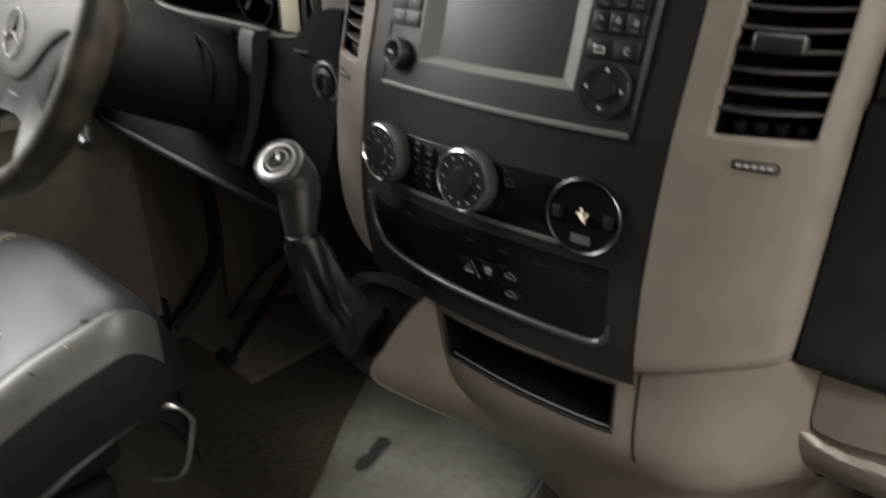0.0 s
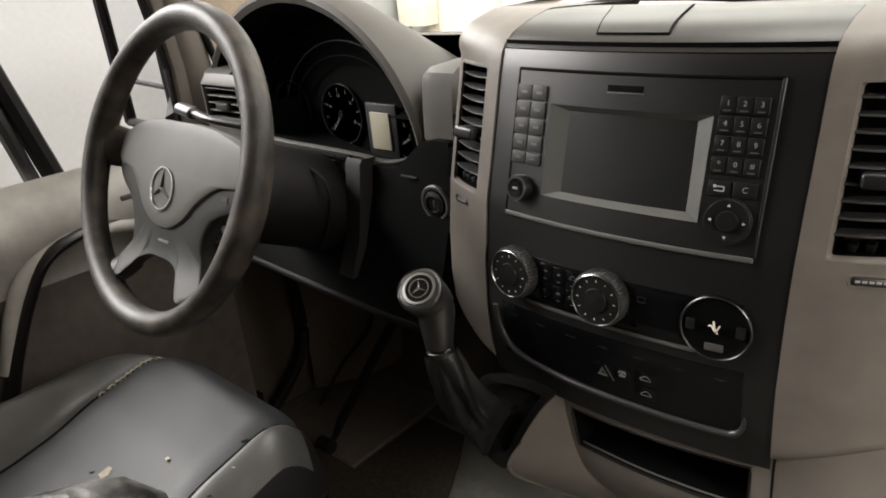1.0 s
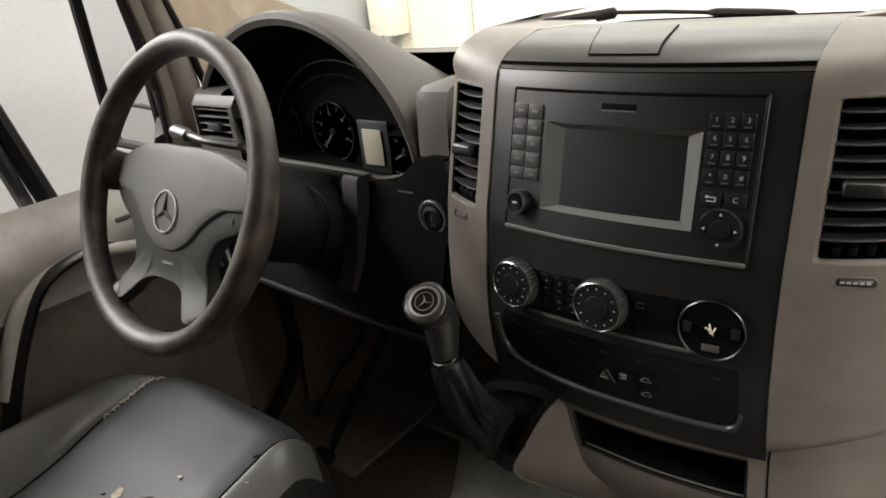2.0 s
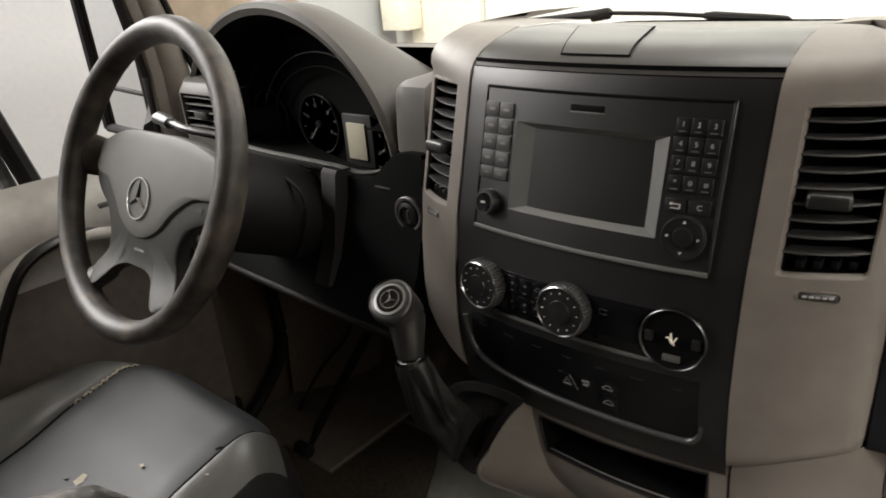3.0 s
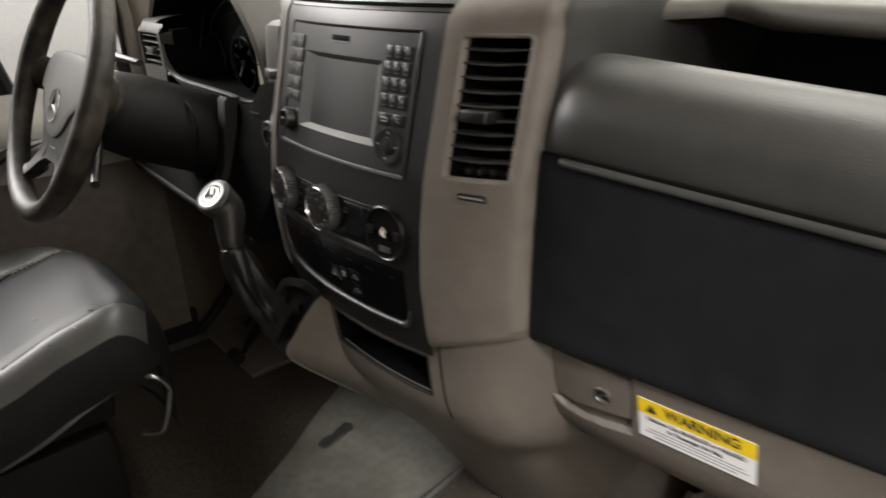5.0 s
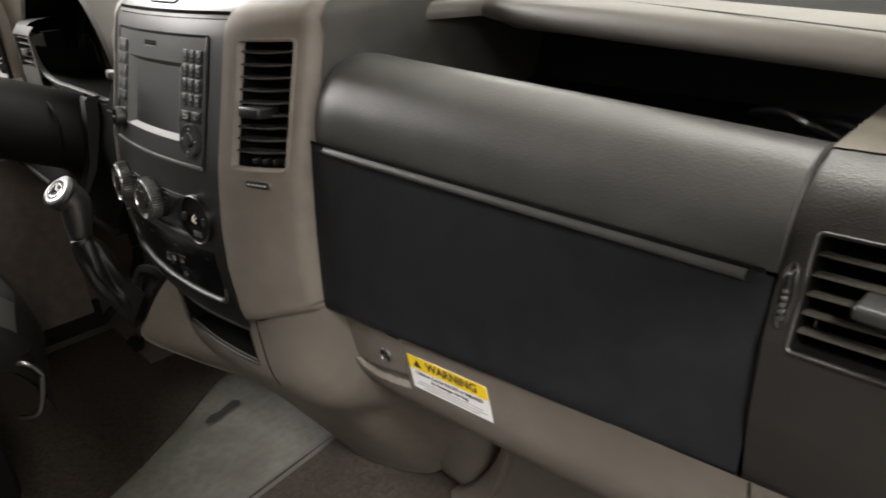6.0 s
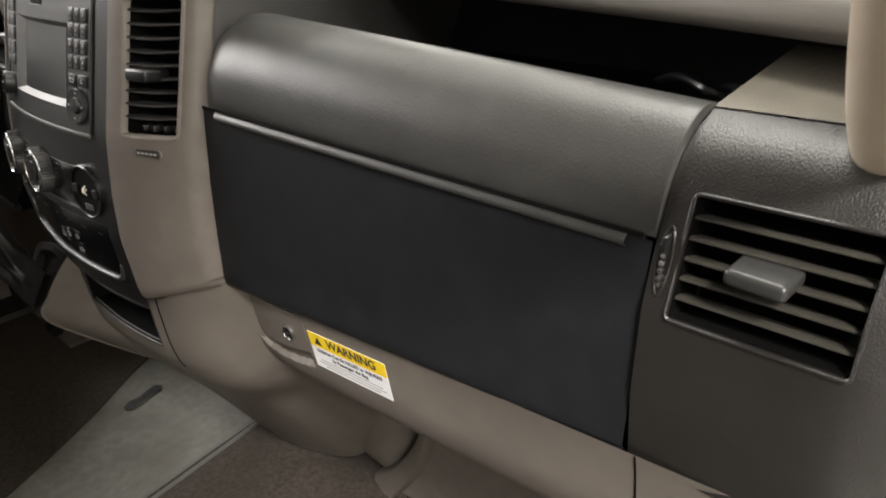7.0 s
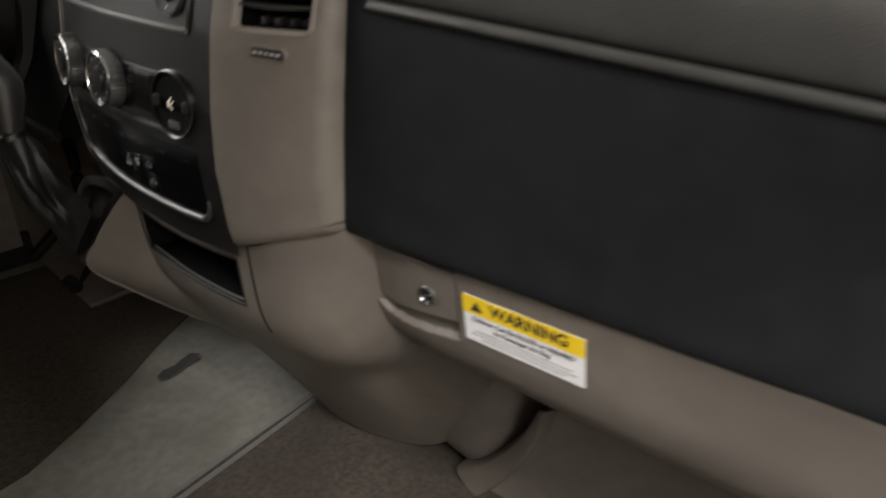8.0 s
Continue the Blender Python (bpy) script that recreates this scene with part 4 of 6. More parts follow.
def cover(half, cy0, lift, back):
    """The domed skin inside a mirrored outline."""
    pts = [Vector((x, y, 0)) for x, y in half]
    pts = curve_points(pts, 4)
    ring = pts + [Vector((-p.x, p.y, 0)) for p in pts[-2:0:-1]]
    rows = []
    for f, drop in ((1.0, back), (1.0, 0.007), (0.993, 0.003), (0.975, 0.0008), (0.93, 0.0), (0.8, 0), (0.6, 0), (0.4, 0), (0.2, 0), (0.02, 0)):
        row = []
        for p in ring:
            x, y = p.x * f, cy0 + (p.y - cy0) * f
            row.append((x, y, hub_z(x, y) + lift - drop))
        rows.append(row)
    return loft(rows, closed=True, cap=True)


hub = part("hub", moved(cover(HALF, -0.03, 0.0, 0.016), WM), HUBL, wheel, "dark grey hub body with two lower spokes")
part("airbag_cover", moved(cover(PADH, 0.0, 0.004, 0.012), WM), HUBG, hub, "lighter grey airbag cover")
for a, w in ((176, 0.030), (4, 0.030), (237, 0.021), (303, 0.021)):
    ca, sa = math.cos(radians(a)), math.sin(radians(a))
    pts = [(r * ca, r * sa + (0.004 if a in (176, 4) else 0), h) for r, h in (((0.145, -0.040), (0.158, -0.032), (0.170, -0.020), (0.184, -0.006)) if a in (176, 4) else ((0.150, -0.026), (0.162, -0.020), (0.172, -0.012), (0.184, -0.004)))]
    part("spoke", moved(tube(pts, [w * 0.85, w * 0.88, w * 0.95, w * 1.0], 16, flat=0.45), WM), RIMM, wheel, "black spoke end running into the rim")


def star(r, m, parent, name="emblem", ring=0.08):
    bits = [turned([(r, 0), (r * 0.99, r * 0.05), (r * (1 - ring), r * 0.05), (r * (1 - ring * 1.2), 0)], 48, cap=False)]
    for k in range(3):
        b = bmesh.new()
        tip = b.verts.new((0, r * 0.95, 0.02 * r))
        l_, rr_ = b.verts.new((-r * 0.125, r * 0.07, 0)), b.verts.new((r * 0.125, r * 0.07, 0))
        mid, low_ = b.verts.new((0, r * 0.1, r * 0.12)), b.verts.new((0, 0, r * 0.12))
        b.faces.new((tip, l_, mid))
        b.faces.new((tip, mid, rr_))
        b.faces.new((l_, low_, mid))
        b.faces.new((rr_, mid, low_))
        bits.append(moved(b, pose(0, 0, 0, 0, 0, 120 * k)))
    return part(name, moved(join(*bits), m), CHROME, parent, "bright ring with a three-armed shape")


star(0.0275, WM @ pose(-0.003, -0.023, hub_z(0, -0.023) + 0.0045), hub)
part("horn_mark", moved(join(box(-0.004, 0.004, -0.002, 0.002, 0, 0.0005), box(0.004, 0.0055, -0.004, 0.004, 0, 0.0005)), WM @ pose(0.118, -0.018, hub_z(0.118, -0.018) + 0.0006, 0, 8, 0)), INK, hub)
part("mould_mark", moved(box(-0.012, 0.012, -0.0016, 0.0016, 0, 0.0004), WM @ pose(0.004, -0.088, hub_z(0, -0.088) + 0.0004, -8, 0, 0)), INK, hub)
ARC = [(-0.470, 0.0, 0.648), (-0.452, 0.0, 0.643), (-0.433, 0.0, 0.630), (-0.431, 0.0, 0.600), (-0.450, 0.0, 0.554), (-0.470, 0.0, 0.525)]
column = thing("steering_column", (-0.53, 0.03, 0.6), "black steering column shroud with a grey stalk", "steering column")
part("shroud", moved(loft([[(w * math.cos(2 * math.pi * k / 28), h_ * math.sin(2 * math.pi * k / 28) - 0.01, z) for k in range(28)] for w, h_, z in ((0.050, 0.045, -0.045), (0.072, 0.062, -0.065), (0.082, 0.07, -0.12), (0.085, 0.072, -0.25))], closed=True, cap=True), WM), RUBBER, column)
part("stalk", tube(curve_points([(-0.703, -0.044, 0.723), (-0.694, -0.044, 0.7225), (-0.665, -0.045, 0.719), (-0.655, -0.045, 0.718), (-0.615, -0.046, 0.713), (-0.56, -0.03, 0.705)], 4), [0.006, 0.0095, 0.0115, 0.012, 0.012, 0.012, 0.012, 0.012, 0.012, 0.012, 0.0095, 0.0085] + [0.0075] * 12, 14, flat=0.75), KNOBG, column, "dark grey control stalk")
part("shroud_trim", tube(curve_points(ARC, 5), 0.0026, 8), RUBBER, column, "curved trim edge of the column shroud")
part("lower_stalk", moved(tube([(0.05, -0.06, -0.06), (0.10, -0.10, -0.05), (0.125, -0.115, -0.045)], 0.007, 10), WM), BLACK, column)

# ---- radio ----
radio = thing("car_radio", (0, 0.01, 0.645), "black car radio with an unlit screen and keypad", "radio")
RX = 0.1262
us = grid_values(-RX, RX, 24, (-0.083, 0.0782))
vs = grid_values(0.6455, 0.7845, 14, (0.6685, 0.7555))
part("fascia", shell(lambda x, z: (x, cy(x, z) - 0.0012, z), us, vs, (us.index(-0.083), us.index(0.0782), vs.index(0.6685), vs.index(0.7555)), (0, 0.004, 0)), BLACK, radio)
# Grey here puts the light on the upward bevel into the colour.
part("bottom_edge", console_box(-RX - 0.002, RX + 0.001, 0.641, 0.6455, 0, 0.0032, 0.0012), BEZEL, radio, "bevelled lower edge, grey for the light it catches")
part("right_edge", console_box(RX - 0.0005, RX + 0.0025, 0.6455, 0.786, 0, 0.0025, 0.0008), BLACK, radio)
part("top_edge", console_box(-RX - 0.002, RX + 0.002, 0.7845, 0.7875, 0, 0.002, 0.0008), PIT, radio)
part("left_edge", console_box(-RX - 0.0025, RX * -1, 0.6455, 0.786, 0, 0.002, 0.0008), PIT, radio)
# screen with a sloped frame
def screen_frame():
    outer = [(-0.083, 0.6685), (0.0782, 0.6685), (0.0782, 0.7555), (-0.083, 0.7555)]
    inner = [(-0.0625, 0.6745), (0.0645, 0.6755), (0.0625, 0.7500), (-0.0625, 0.7500)]
    bm = bmesh.new()
    rings = []
    for pts, d in ((outer, 0.0016), (inner, -0.0050)):
        ring = []
        for (x0, z0), (x1, z1) in zip(pts, pts[1:] + pts[:1]):
            for k in range(6):
                x, z = x0 + (x1 - x0) * k / 6, z0 + (z1 - z0) * k / 6
                ring.append(bm.verts.new((x, cy(x, z) - d, z + 0.2 * d)))
        rings.append(ring)
    for k in range(24):
        bm.faces.new((rings[0][k], rings[0][(k + 1) % 24], rings[1][(k + 1) % 24], rings[1][k]))
    return bm


# Same grey, with the light on the sloped sides in the colour.
part("screen_frame", screen_frame(), BEZEL, radio, "sloped frame, grey for the light on its bevels", smooth=20)
part("screen", console_box(-0.0628, 0.0648, 0.6742, 0.7505, -0.008, -0.0046, 0.0), GLASSY, radio, "dark unlit glass screen")
part("card_slot", console_box(-0.0212, 0.0142, 0.7705, 0.7765, 0.0009, 0.0017, 0.0003), PIT, radio)
part("slot_rim", console_box(-0.021, 0.0145, 0.7688, 0.7705, 0.0009, 0.0022, 0.0004), GREYP, radio)
for r in range(5):
    z1 = 0.7715 - 0.01625 * r
    for c in range(2):
        x0 = -0.1262 + 0.0193 * c
        h_ = 0.0145 if r < 4 else 0.0115
        b = part("button", console_box(x0, x0 + 0.0186, z1 - h_, z1, 0.0008, 0.0032, 0.0008), BUTTON, radio)
        part("button_mark", console_box(x0 + 0.0055, x0 + 0.0131, z1 - h_ * 0.6, z1 - h_ * 0.42, 0.0030, 0.0036, 0.0), GREYP, b)
keys = [("1", 0.0882, 0.7650), ("2", 0.1012, 0.7648), ("3", 0.1143, 0.7645), ("4", 0.0882, 0.7493), ("5", 0.1012, 0.7491), ("6", 0.1143, 0.7488), ("7", 0.0882, 0.7336), ("8", 0.1012, 0.7334), ("9", 0.1143, 0.7331), ("*", 0.0882, 0.7172), ("0", 0.1012, 0.7172), ("#", 0.1143, 0.7170)]
for ch, x, z in keys:
    b = part("key", console_box(x - 0.0060, x + 0.0060, z - 0.0072, z + 0.0066, 0.0008, 0.0028, 0.0006), KEYP, radio)
    letters(ch, 0.0062, GREYPRINT, "key_digit", b, on_console(x, z + 0.0008, 0.0031))
    part("key_mark", console_box(x - 0.003, x + 0.003, z - 0.0052, z - 0.0040, 0.0026, 0.0031, 0.0), GREYP, b)
for ch, x, z in (("C", 0.1120, 0.6985), ("", 0.0917, 0.6985)):
    b = part("key", console_box(x - 0.0092, x + 0.0092, z - 0.0062, z + 0.0062, 0.0008, 0.0028, 0.0006), KEYP, radio)
    if ch:
        letters(ch, 0.0068, GREYPRINT, "key_letter", b, on_console(x, z, 0.0031))
    else:
        m = on_console(x, z, 0.0029)
        part("back_arrow", join(moved(box(-0.004, 0.004, -0.0025, -0.0017, 0, 0.0004), m), moved(box(-0.003, 0.004, 0.0012, 0.002, 0, 0.0004), m), moved(box(0.0034, 0.0042, -0.0025, 0.002, 0, 0.0004), m), moved(box(-0.0048, -0.0026, 0.0004, 0.0028, 0, 0.0004), m)), PRINT, b)
m = on_console(0.1022, 0.6725)
pad_ = part("control_pad", moved(turned([(0.0190, 0), (0.0190, 0.0035), (0.0180, 0.0045), (0.0092, 0.0038), (0.0088, 0.0045), (0.0082, 0.0068), (0.0, 0.0072)], 40), m), KEYP, radio, "round four-way control pad")
part("pad_ring", moved(turned([(0.0196, 0), (0.0196, 0.0042), (0.0190, 0.0042), (0.0190, 0)], 40, cap=False), m), KNOBG, pad_)
for k in range(4):
    b = bmesh.new()
    b.faces.new([b.verts.new(p) for p in ((-0.0016, 0.0125, 0), (0.0016, 0.0125, 0), (0, 0.0152, 0))])
    part("pad_arrow", moved(b, m @ pose(0, 0, 0.0047, 0, 0, 90 * k)), PRINT, pad_)


def ribbed(r, h, n, teeth):
    """A knob's side with fine ribs."""
    rows = []
    for f, z in ((1.0, 0), (1.0, h * 0.8), (0.95, h)):
        rows.append([(r * f * (1 + (0.022 if k % 2 else -0.012)) * math.cos(2 * math.pi * k / (2 * teeth)), r * f * (1 + (0.022 if k % 2 else -0.012)) * math.sin(2 * math.pi * k / (2 * teeth)), z) for k in range(2 * teeth)])
    return loft(rows, closed=True, cap=True)


kn = part("volume_knob", moved(ribbed(0.0135, 0.012, 0, 26), on_console(-0.1074, 0.671)), BLACK, radio, "ribbed black volume knob")
part("knob_face", moved(turned([(0.0105, 0.0121), (0.0098, 0.0130), (0.006, 0.0124), (0.0, 0.0126)], 28), on_console(-0.1074, 0.671)), GLOSS, kn)
part("knob_mark", moved(box(-0.003, 0.003, -0.0011, 0.0011, 0.0129, 0.0132), on_console(-0.1074, 0.671)), GREYPRINT, kn)

# ---- climate control ----
def outline(pts, w, m):
    """A thin drawn line through flat points."""
    return tube([m @ Vector((x, y, 0)) for x, y in pts], w, 5)


CAR = [(-0.0052, -0.0018), (-0.0052, 0.0002), (-0.0030, 0.0012), (-0.0012, 0.0030), (0.0020, 0.0030), (0.0036, 0.0010), (0.0052, 0.0002), (0.0052, -0.0018), (-0.0052, -0.0018)]
climate = thing("climate_control", (0, -0.015, 0.555), "gloss black climate control strip with two ribbed knobs", "climate control")
part("strip", console_box(-0.125, 0.125, 0.5545, 0.6035, -0.003, 0.0010, 0.0008), GLOSS, climate)
part("strip_edge", console_box(-0.095, 0.088, 0.5500, 0.5545, 0, 0.0026, 0.001), GREYP, climate, "grey lower edge")
for x, z in ((-0.1075, 0.583), (-0.0025, 0.584)):
    m = on_console(x, z)
    k = part("temperature_knob", moved(ribbed(0.0275, 0.014, 0, 48), m), KNOBG, climate, "ribbed dark grey rotary knob with a bright ring")
    part("knob_ring", moved(turned([(0.0262, 0.0135), (0.0262, 0.0154), (0.0252, 0.0160), (0.0246, 0.0145)], 48, cap=False), m), CHROME, k)
    part("knob_dial", moved(turned([(0.0240, 0.0142), (0.0120, 0.0146), (0.0112, 0.0165), (0.0, 0.0172)], 40), m), KEYP, k)
    ticks = []
    for q in range(12):
        ticks.append(moved(box(-0.0010, 0.0010, -0.0004, 0.0004, 0.0146, 0.0151), m @ pose(0, 0, 0, 0, 0, 30 * q) @ pose(0.0195, 0, 0)))
    part("knob_scale", join(*ticks), PRINT, k)
for c in range(3):
    for r in range(2):
        x0, z0 = -0.0775 + 0.0165 * c, 0.560 + 0.0205 * r
        b = part("button", console_box(x0, x0 + 0.0155, z0, z0 + 0.0190, 0.0006, 0.0015, 0.0004), GLOSS, climate)
        m = on_console(x0 + 0.0078, z0 + 0.0125, 0.0017)
        if c == 2:
            part("button_mark", outline([(x * 0.75, y * 0.75) for x, y in CAR], 0.0003, m), DIALPRINT, b)
        else:
            part("button_mark", join(outline([(-0.002, 0), (0.002, 0)], 0.0004, m), outline([(0, -0.002), (0, 0.002)], 0.0004, m)), DIALPRINT, b)
        part("button_lamp", moved(box(-0.0018, 0.0018, -0.0005, 0.0005, 0, 0.0003), on_console(x0 + 0.0078, z0 + 0.0045, 0.0016)), GREYP, b)
b = part("button", console_box(0.028, 0.074, 0.560, 0.5995, 0.0006, 0.0014, 0.0004), GLOSS, climate)
part("button_mark", outline([(-0.0035, -0.0025), (0.0035, -0.0025), (0.0035, 0.0025), (-0.0035, 0.0025), (-0.0035, -0.0025)], 0.0003, on_console(0.037, 0.590, 0.0017)), DIALPRINT, b)

socket = thing("lighter_socket", (0.104, 0.0, 0.55), "empty round socket with torn wires and a bright rim", "socket")
m = on_console(0.1045, 0.5785)
part("rim", moved(turned([(0.0306, -0.002), (0.0306, 0.0028), (0.0298, 0.0036), (0.0288, 0.0028), (0.0286, -0.002)], 48, cap=False), m), RINGM, socket, "dull metal ring")
part("cup", moved(turned([(0.0287, 0.0026), (0.0270, 0.0016), (0.024, 0.0013), (0.0, 0.0013)], 40, cap=False), m), PIT, socket)
part("torn_wire", join(tube(curve_points([(m @ Vector(p)) for p in ((-0.006, 0.001, 0.001), (-0.003, 0.003, 0.004), (0.001, -0.001, 0.006), (0.004, 0.004, 0.003))], 5), 0.0007, 8), tube(curve_points([(m @ Vector(p)) for p in ((-0.002, 0.006, 0.001), (0.0, 0.002, 0.005), (0.002, -0.004, 0.003))], 5), 0.0009, 8)), CARD, socket, "pale torn wire ends")
for x0 in (-0.025, 0.0175):
    part("clip", moved(box(x0, x0 + 0.0075, -0.004, 0.006, 0.001, 0.005, 0.001), m), BLACK, socket)
part("plate", moved(box(-0.008, 0.008, -0.022, -0.015, 0.001, 0.0025, 0.0005), m), GREYP, socket)

# shelf recess with the switch row
shelf = thing("switch_panel", (0, -0.015, 0.47), "black recessed switch panel with a hazard switch and curved lip", "switch panel")
part("recess", console_box(-0.134, 0.131, 0.473, 0.541, -0.003, 0.0003, 0.0), GLOSS, shelf)
lip = [(-0.1435, 0.532), (-0.140, 0.508), (-0.131, 0.490), (-0.115, 0.479), (-0.08, 0.4725), (-0.02, 0.4695), (0.06, 0.469), (0.112, 0.4695), (0.126, 0.472), (0.1325, 0.480), (0.1345, 0.492)]
line_ = curve_points([(x, cy(x, z) - 0.001, z) for x, z in lip], 6)
# Lighter than the panel: the lip's highlight is put into its colour.
part("lip", tube(line_, [0.0036 * min(1, 0.35 + (len(line_) - 1 - k) / 18) for k in range(len(line_))], 10), KNOBG, shelf, "raised black lip, lighter in colour for its highlight")
for kind_, x, z, w in (("hazard", -0.002, 0.4995, 0.010), ("text", 0.0195, 0.5035, 0.010), ("car", 0.0437, 0.5065, 0.012), ("car", 0.0443, 0.4885, 0.012)):
    b = part("switch", console_box(x - w, x + w - 0.001, z - 0.0085, z + 0.0085, 0.0, 0.0007, 0.0004), GLOSS, shelf)
    m = on_console(x, z, 0.0010)
    if kind_ == "hazard":
        part("hazard_mark", join(outline([(-0.0050, -0.0042), (0.0050, -0.0042), (0, 0.0048), (-0.0050, -0.0042)], 0.00045, m), outline([(-0.0028, -0.0029), (0.0028, -0.0029), (0, 0.0020), (-0.0028, -0.0029)], 0.00035, m)), FAINT, b, "double triangle")
        part("switch_line", outline([(0.0030, 0.0085), (0.0125, -0.0075)], 0.0004, m), FAINT, b)
    elif kind_ == "text":
        letters("ASR", 0.0050, GREYPRINT, "switch_text", b, m @ pose(0, 0.0022, 0))
        letters("OFF", 0.0040, GREYPRINT, "switch_text", b, m @ pose(0, -0.0022, 0))
    else:
        part("switch_mark", outline(CAR, 0.00035, m), FAINT, b, "car outline")

# lid on the console pad
lid = thing("storage_lid", (-0.02, 0.09, 0.82), "small dark grey flush lid on the console top", "lid")
rows = []
for t in np.linspace(0, 1, 12):
    z = 0.8175 + 0.017 * t
    a, b = -0.050 - 0.013 * t - 0.010 * t * t, 0.022 - 0.009 * t
    rows.append([(a + (b - a) * k / 10, cy(a + (b - a) * k / 10, z) - 0.0012 + (0.004 if t > 0.95 else 0), z + 0.0012) for k in range(11)])
part("panel", thicken(loft(rows), 0.002), PAD, lid)
part("gap", tube([(r[0][0], r[0][1], r[0][2] - 0.0009) for r in rows[::-1]] + [(p[0], p[1], p[2] - 0.0009) for p in rows[0]] + [(r[-1][0], r[-1][1], r[-1][2] - 0.0009) for r in rows], 0.0011, 6), PIT, lid)

# ---- gear lever ----
gear = thing("gear_lever", (-0.17, 0.0, 0.30), "black gear lever with a leather gaiter on the console", "gear lever")
kb, kt = Vector((-0.1715, -0.078, 0.501)), Vector((-0.183, -0.088, 0.574))
ax = (kt - kb).normalized()
gm = Matrix.Translation(kb) @ ax.to_track_quat("Z", "Y").to_matrix().to_4x4()
top = Vector((-0.183, -0.088, 0.574))
axis = Vector((0.2, -0.6, 0.77)).normalized()
pts = curve_points([kb, kb + Vector((-0.003, 0.003, 0.022)), kb + Vector((-0.008, 0.007, 0.046)), top - axis * 0.012, top - axis * 0.003, top], 5)
rad = np.interp(np.linspace(0, 1, len(pts)), [0, 0.2, 0.45, 0.65, 0.8, 0.92, 1.0], [0.0150, 0.0185, 0.0235, 0.0262, 0.0258, 0.0230, 0.0195])
knob = part("knob", tube(pts, [float(r) for r in rad], 28), KNOBM, gear, "smooth worn black gear knob")
km = Matrix.Translation(top) @ axis.to_track_quat("Z", "Y").to_matrix().to_4x4()
part("badge_ring", moved(turned([(0.0190, -0.002), (0.0185, 0.0014), (0.0160, 0.0016), (0.0155, 0.0)], 40, cap=False), km), STEEL, knob, "silver badge ring")
part("badge", moved(turned([(0.0158, 0.0), (0.0150, 0.0007), (0.0, 0.0009)], 32), km), GLOSS, knob, "gloss black badge")
star(0.0115, km @ pose(0, 0, 0.0012, 0, 0, 20), knob, ring=0.10)
part("collar", moved(turned([(0.0148, -0.009), (0.0158, -0.008), (0.0158, -0.001), (0.0145, 0.0)], 28), gm), RINGM, gear, "dull metal collar")
hx = [(-0.066, 0.4435), (-0.081, 0.418), (-0.096, 0.380), (-0.104, 0.354), (-0.109, 0.345), (-0.118, 0.343), (-0.136, 0.347), (-0.158, 0.358), (-0.172, 0.385), (-0.174, 0.415), (-0.160, 0.434), (-0.112, 0.444)]
hx = [(p.x, p.y) for p in curve_points([(x, z, 0) for x, z in hx + hx[:1]], 4)][:-1]
hm = (-0.125, 0.405)


def on_housing(x, z, out):
    return (x - 0.1 * out, -0.052 + 0.45 * (z - 0.343) - 0.9 * out, z + 0.41 * out)


mouth_ = [Vector(on_housing(-0.146 + (x - hm[0]) * 0.50, 0.382 + (z - hm[1]) * 0.56, 0.003)) for x, z in hx]
mouth_ = curve_points(mouth_ + mouth_[:1], 2)[:-1]
mc = sum(mouth_, Vector()) / len(mouth_)
up_ = Vector((0, 0.41, 0.91))
up_ = (up_ - ax * up_.dot(ax)).normalized()
side_ = Vector((1, 0, 0))
side_ = (side_ - ax * side_.dot(ax)).normalized()
rows = []
for i in range(37):
    t = i / 36
    row = []
    for k, q in enumerate(mouth_):
        a = math.atan2(q.z - mc.z, q.x - mc.x)
        c0 = kb - ax * 0.006 + 0.0165 * (math.cos(a) * side_ + math.sin(a) * up_)
        w = math.sin(math.pi * min(1, t * 1.05)) ** 0.7
        ridge = 0.0085 * (1 - abs(math.sin(1.5 * a + 0.35 + 0.5 * t))) ** 2.5 - 0.0055 * (1 - abs(math.sin(2.0 * a + 1.7 - 0.8 * t))) ** 3 + 0.0022 * math.sin(7 * a + 3.0 * math.sin(2.4 * t))
        crush = 0.0040 * math.sin(11 * t * t + 1.8 * math.sin(a + 0.6)) * t
        c = (kb - ax * 0.006).lerp(mc, t)
        p = c0.lerp(q, t ** 1.1)
        p += (p - c).normalized() * (w * (ridge + crush + 0.004)) + Vector((0, -0.004, -0.006)) * w
        row.append(p)
    rows.append(row)
part("gaiter", loft(rows, closed=True), BOOT, gear, "creased black leather gaiter", smooth=70)
rows = []
for f, out in ((0.985, -0.060), (1.0, -0.004), (0.995, 0.0005), (0.975, 0.0016), (0.72, 0.0016), (0.70, 0.0008), (0.685, -0.003), (0.66, -0.008), (0.45, -0.012), (0.1, -0.014)):
    rows.append([on_housing(hm[0] + (x - hm[0]) * f, hm[1] + (z - hm[1]) * f, out) for x, z in hx])
part("housing", loft(rows, closed=True), RUBBER, gear, "black lever housing with a raised rim")

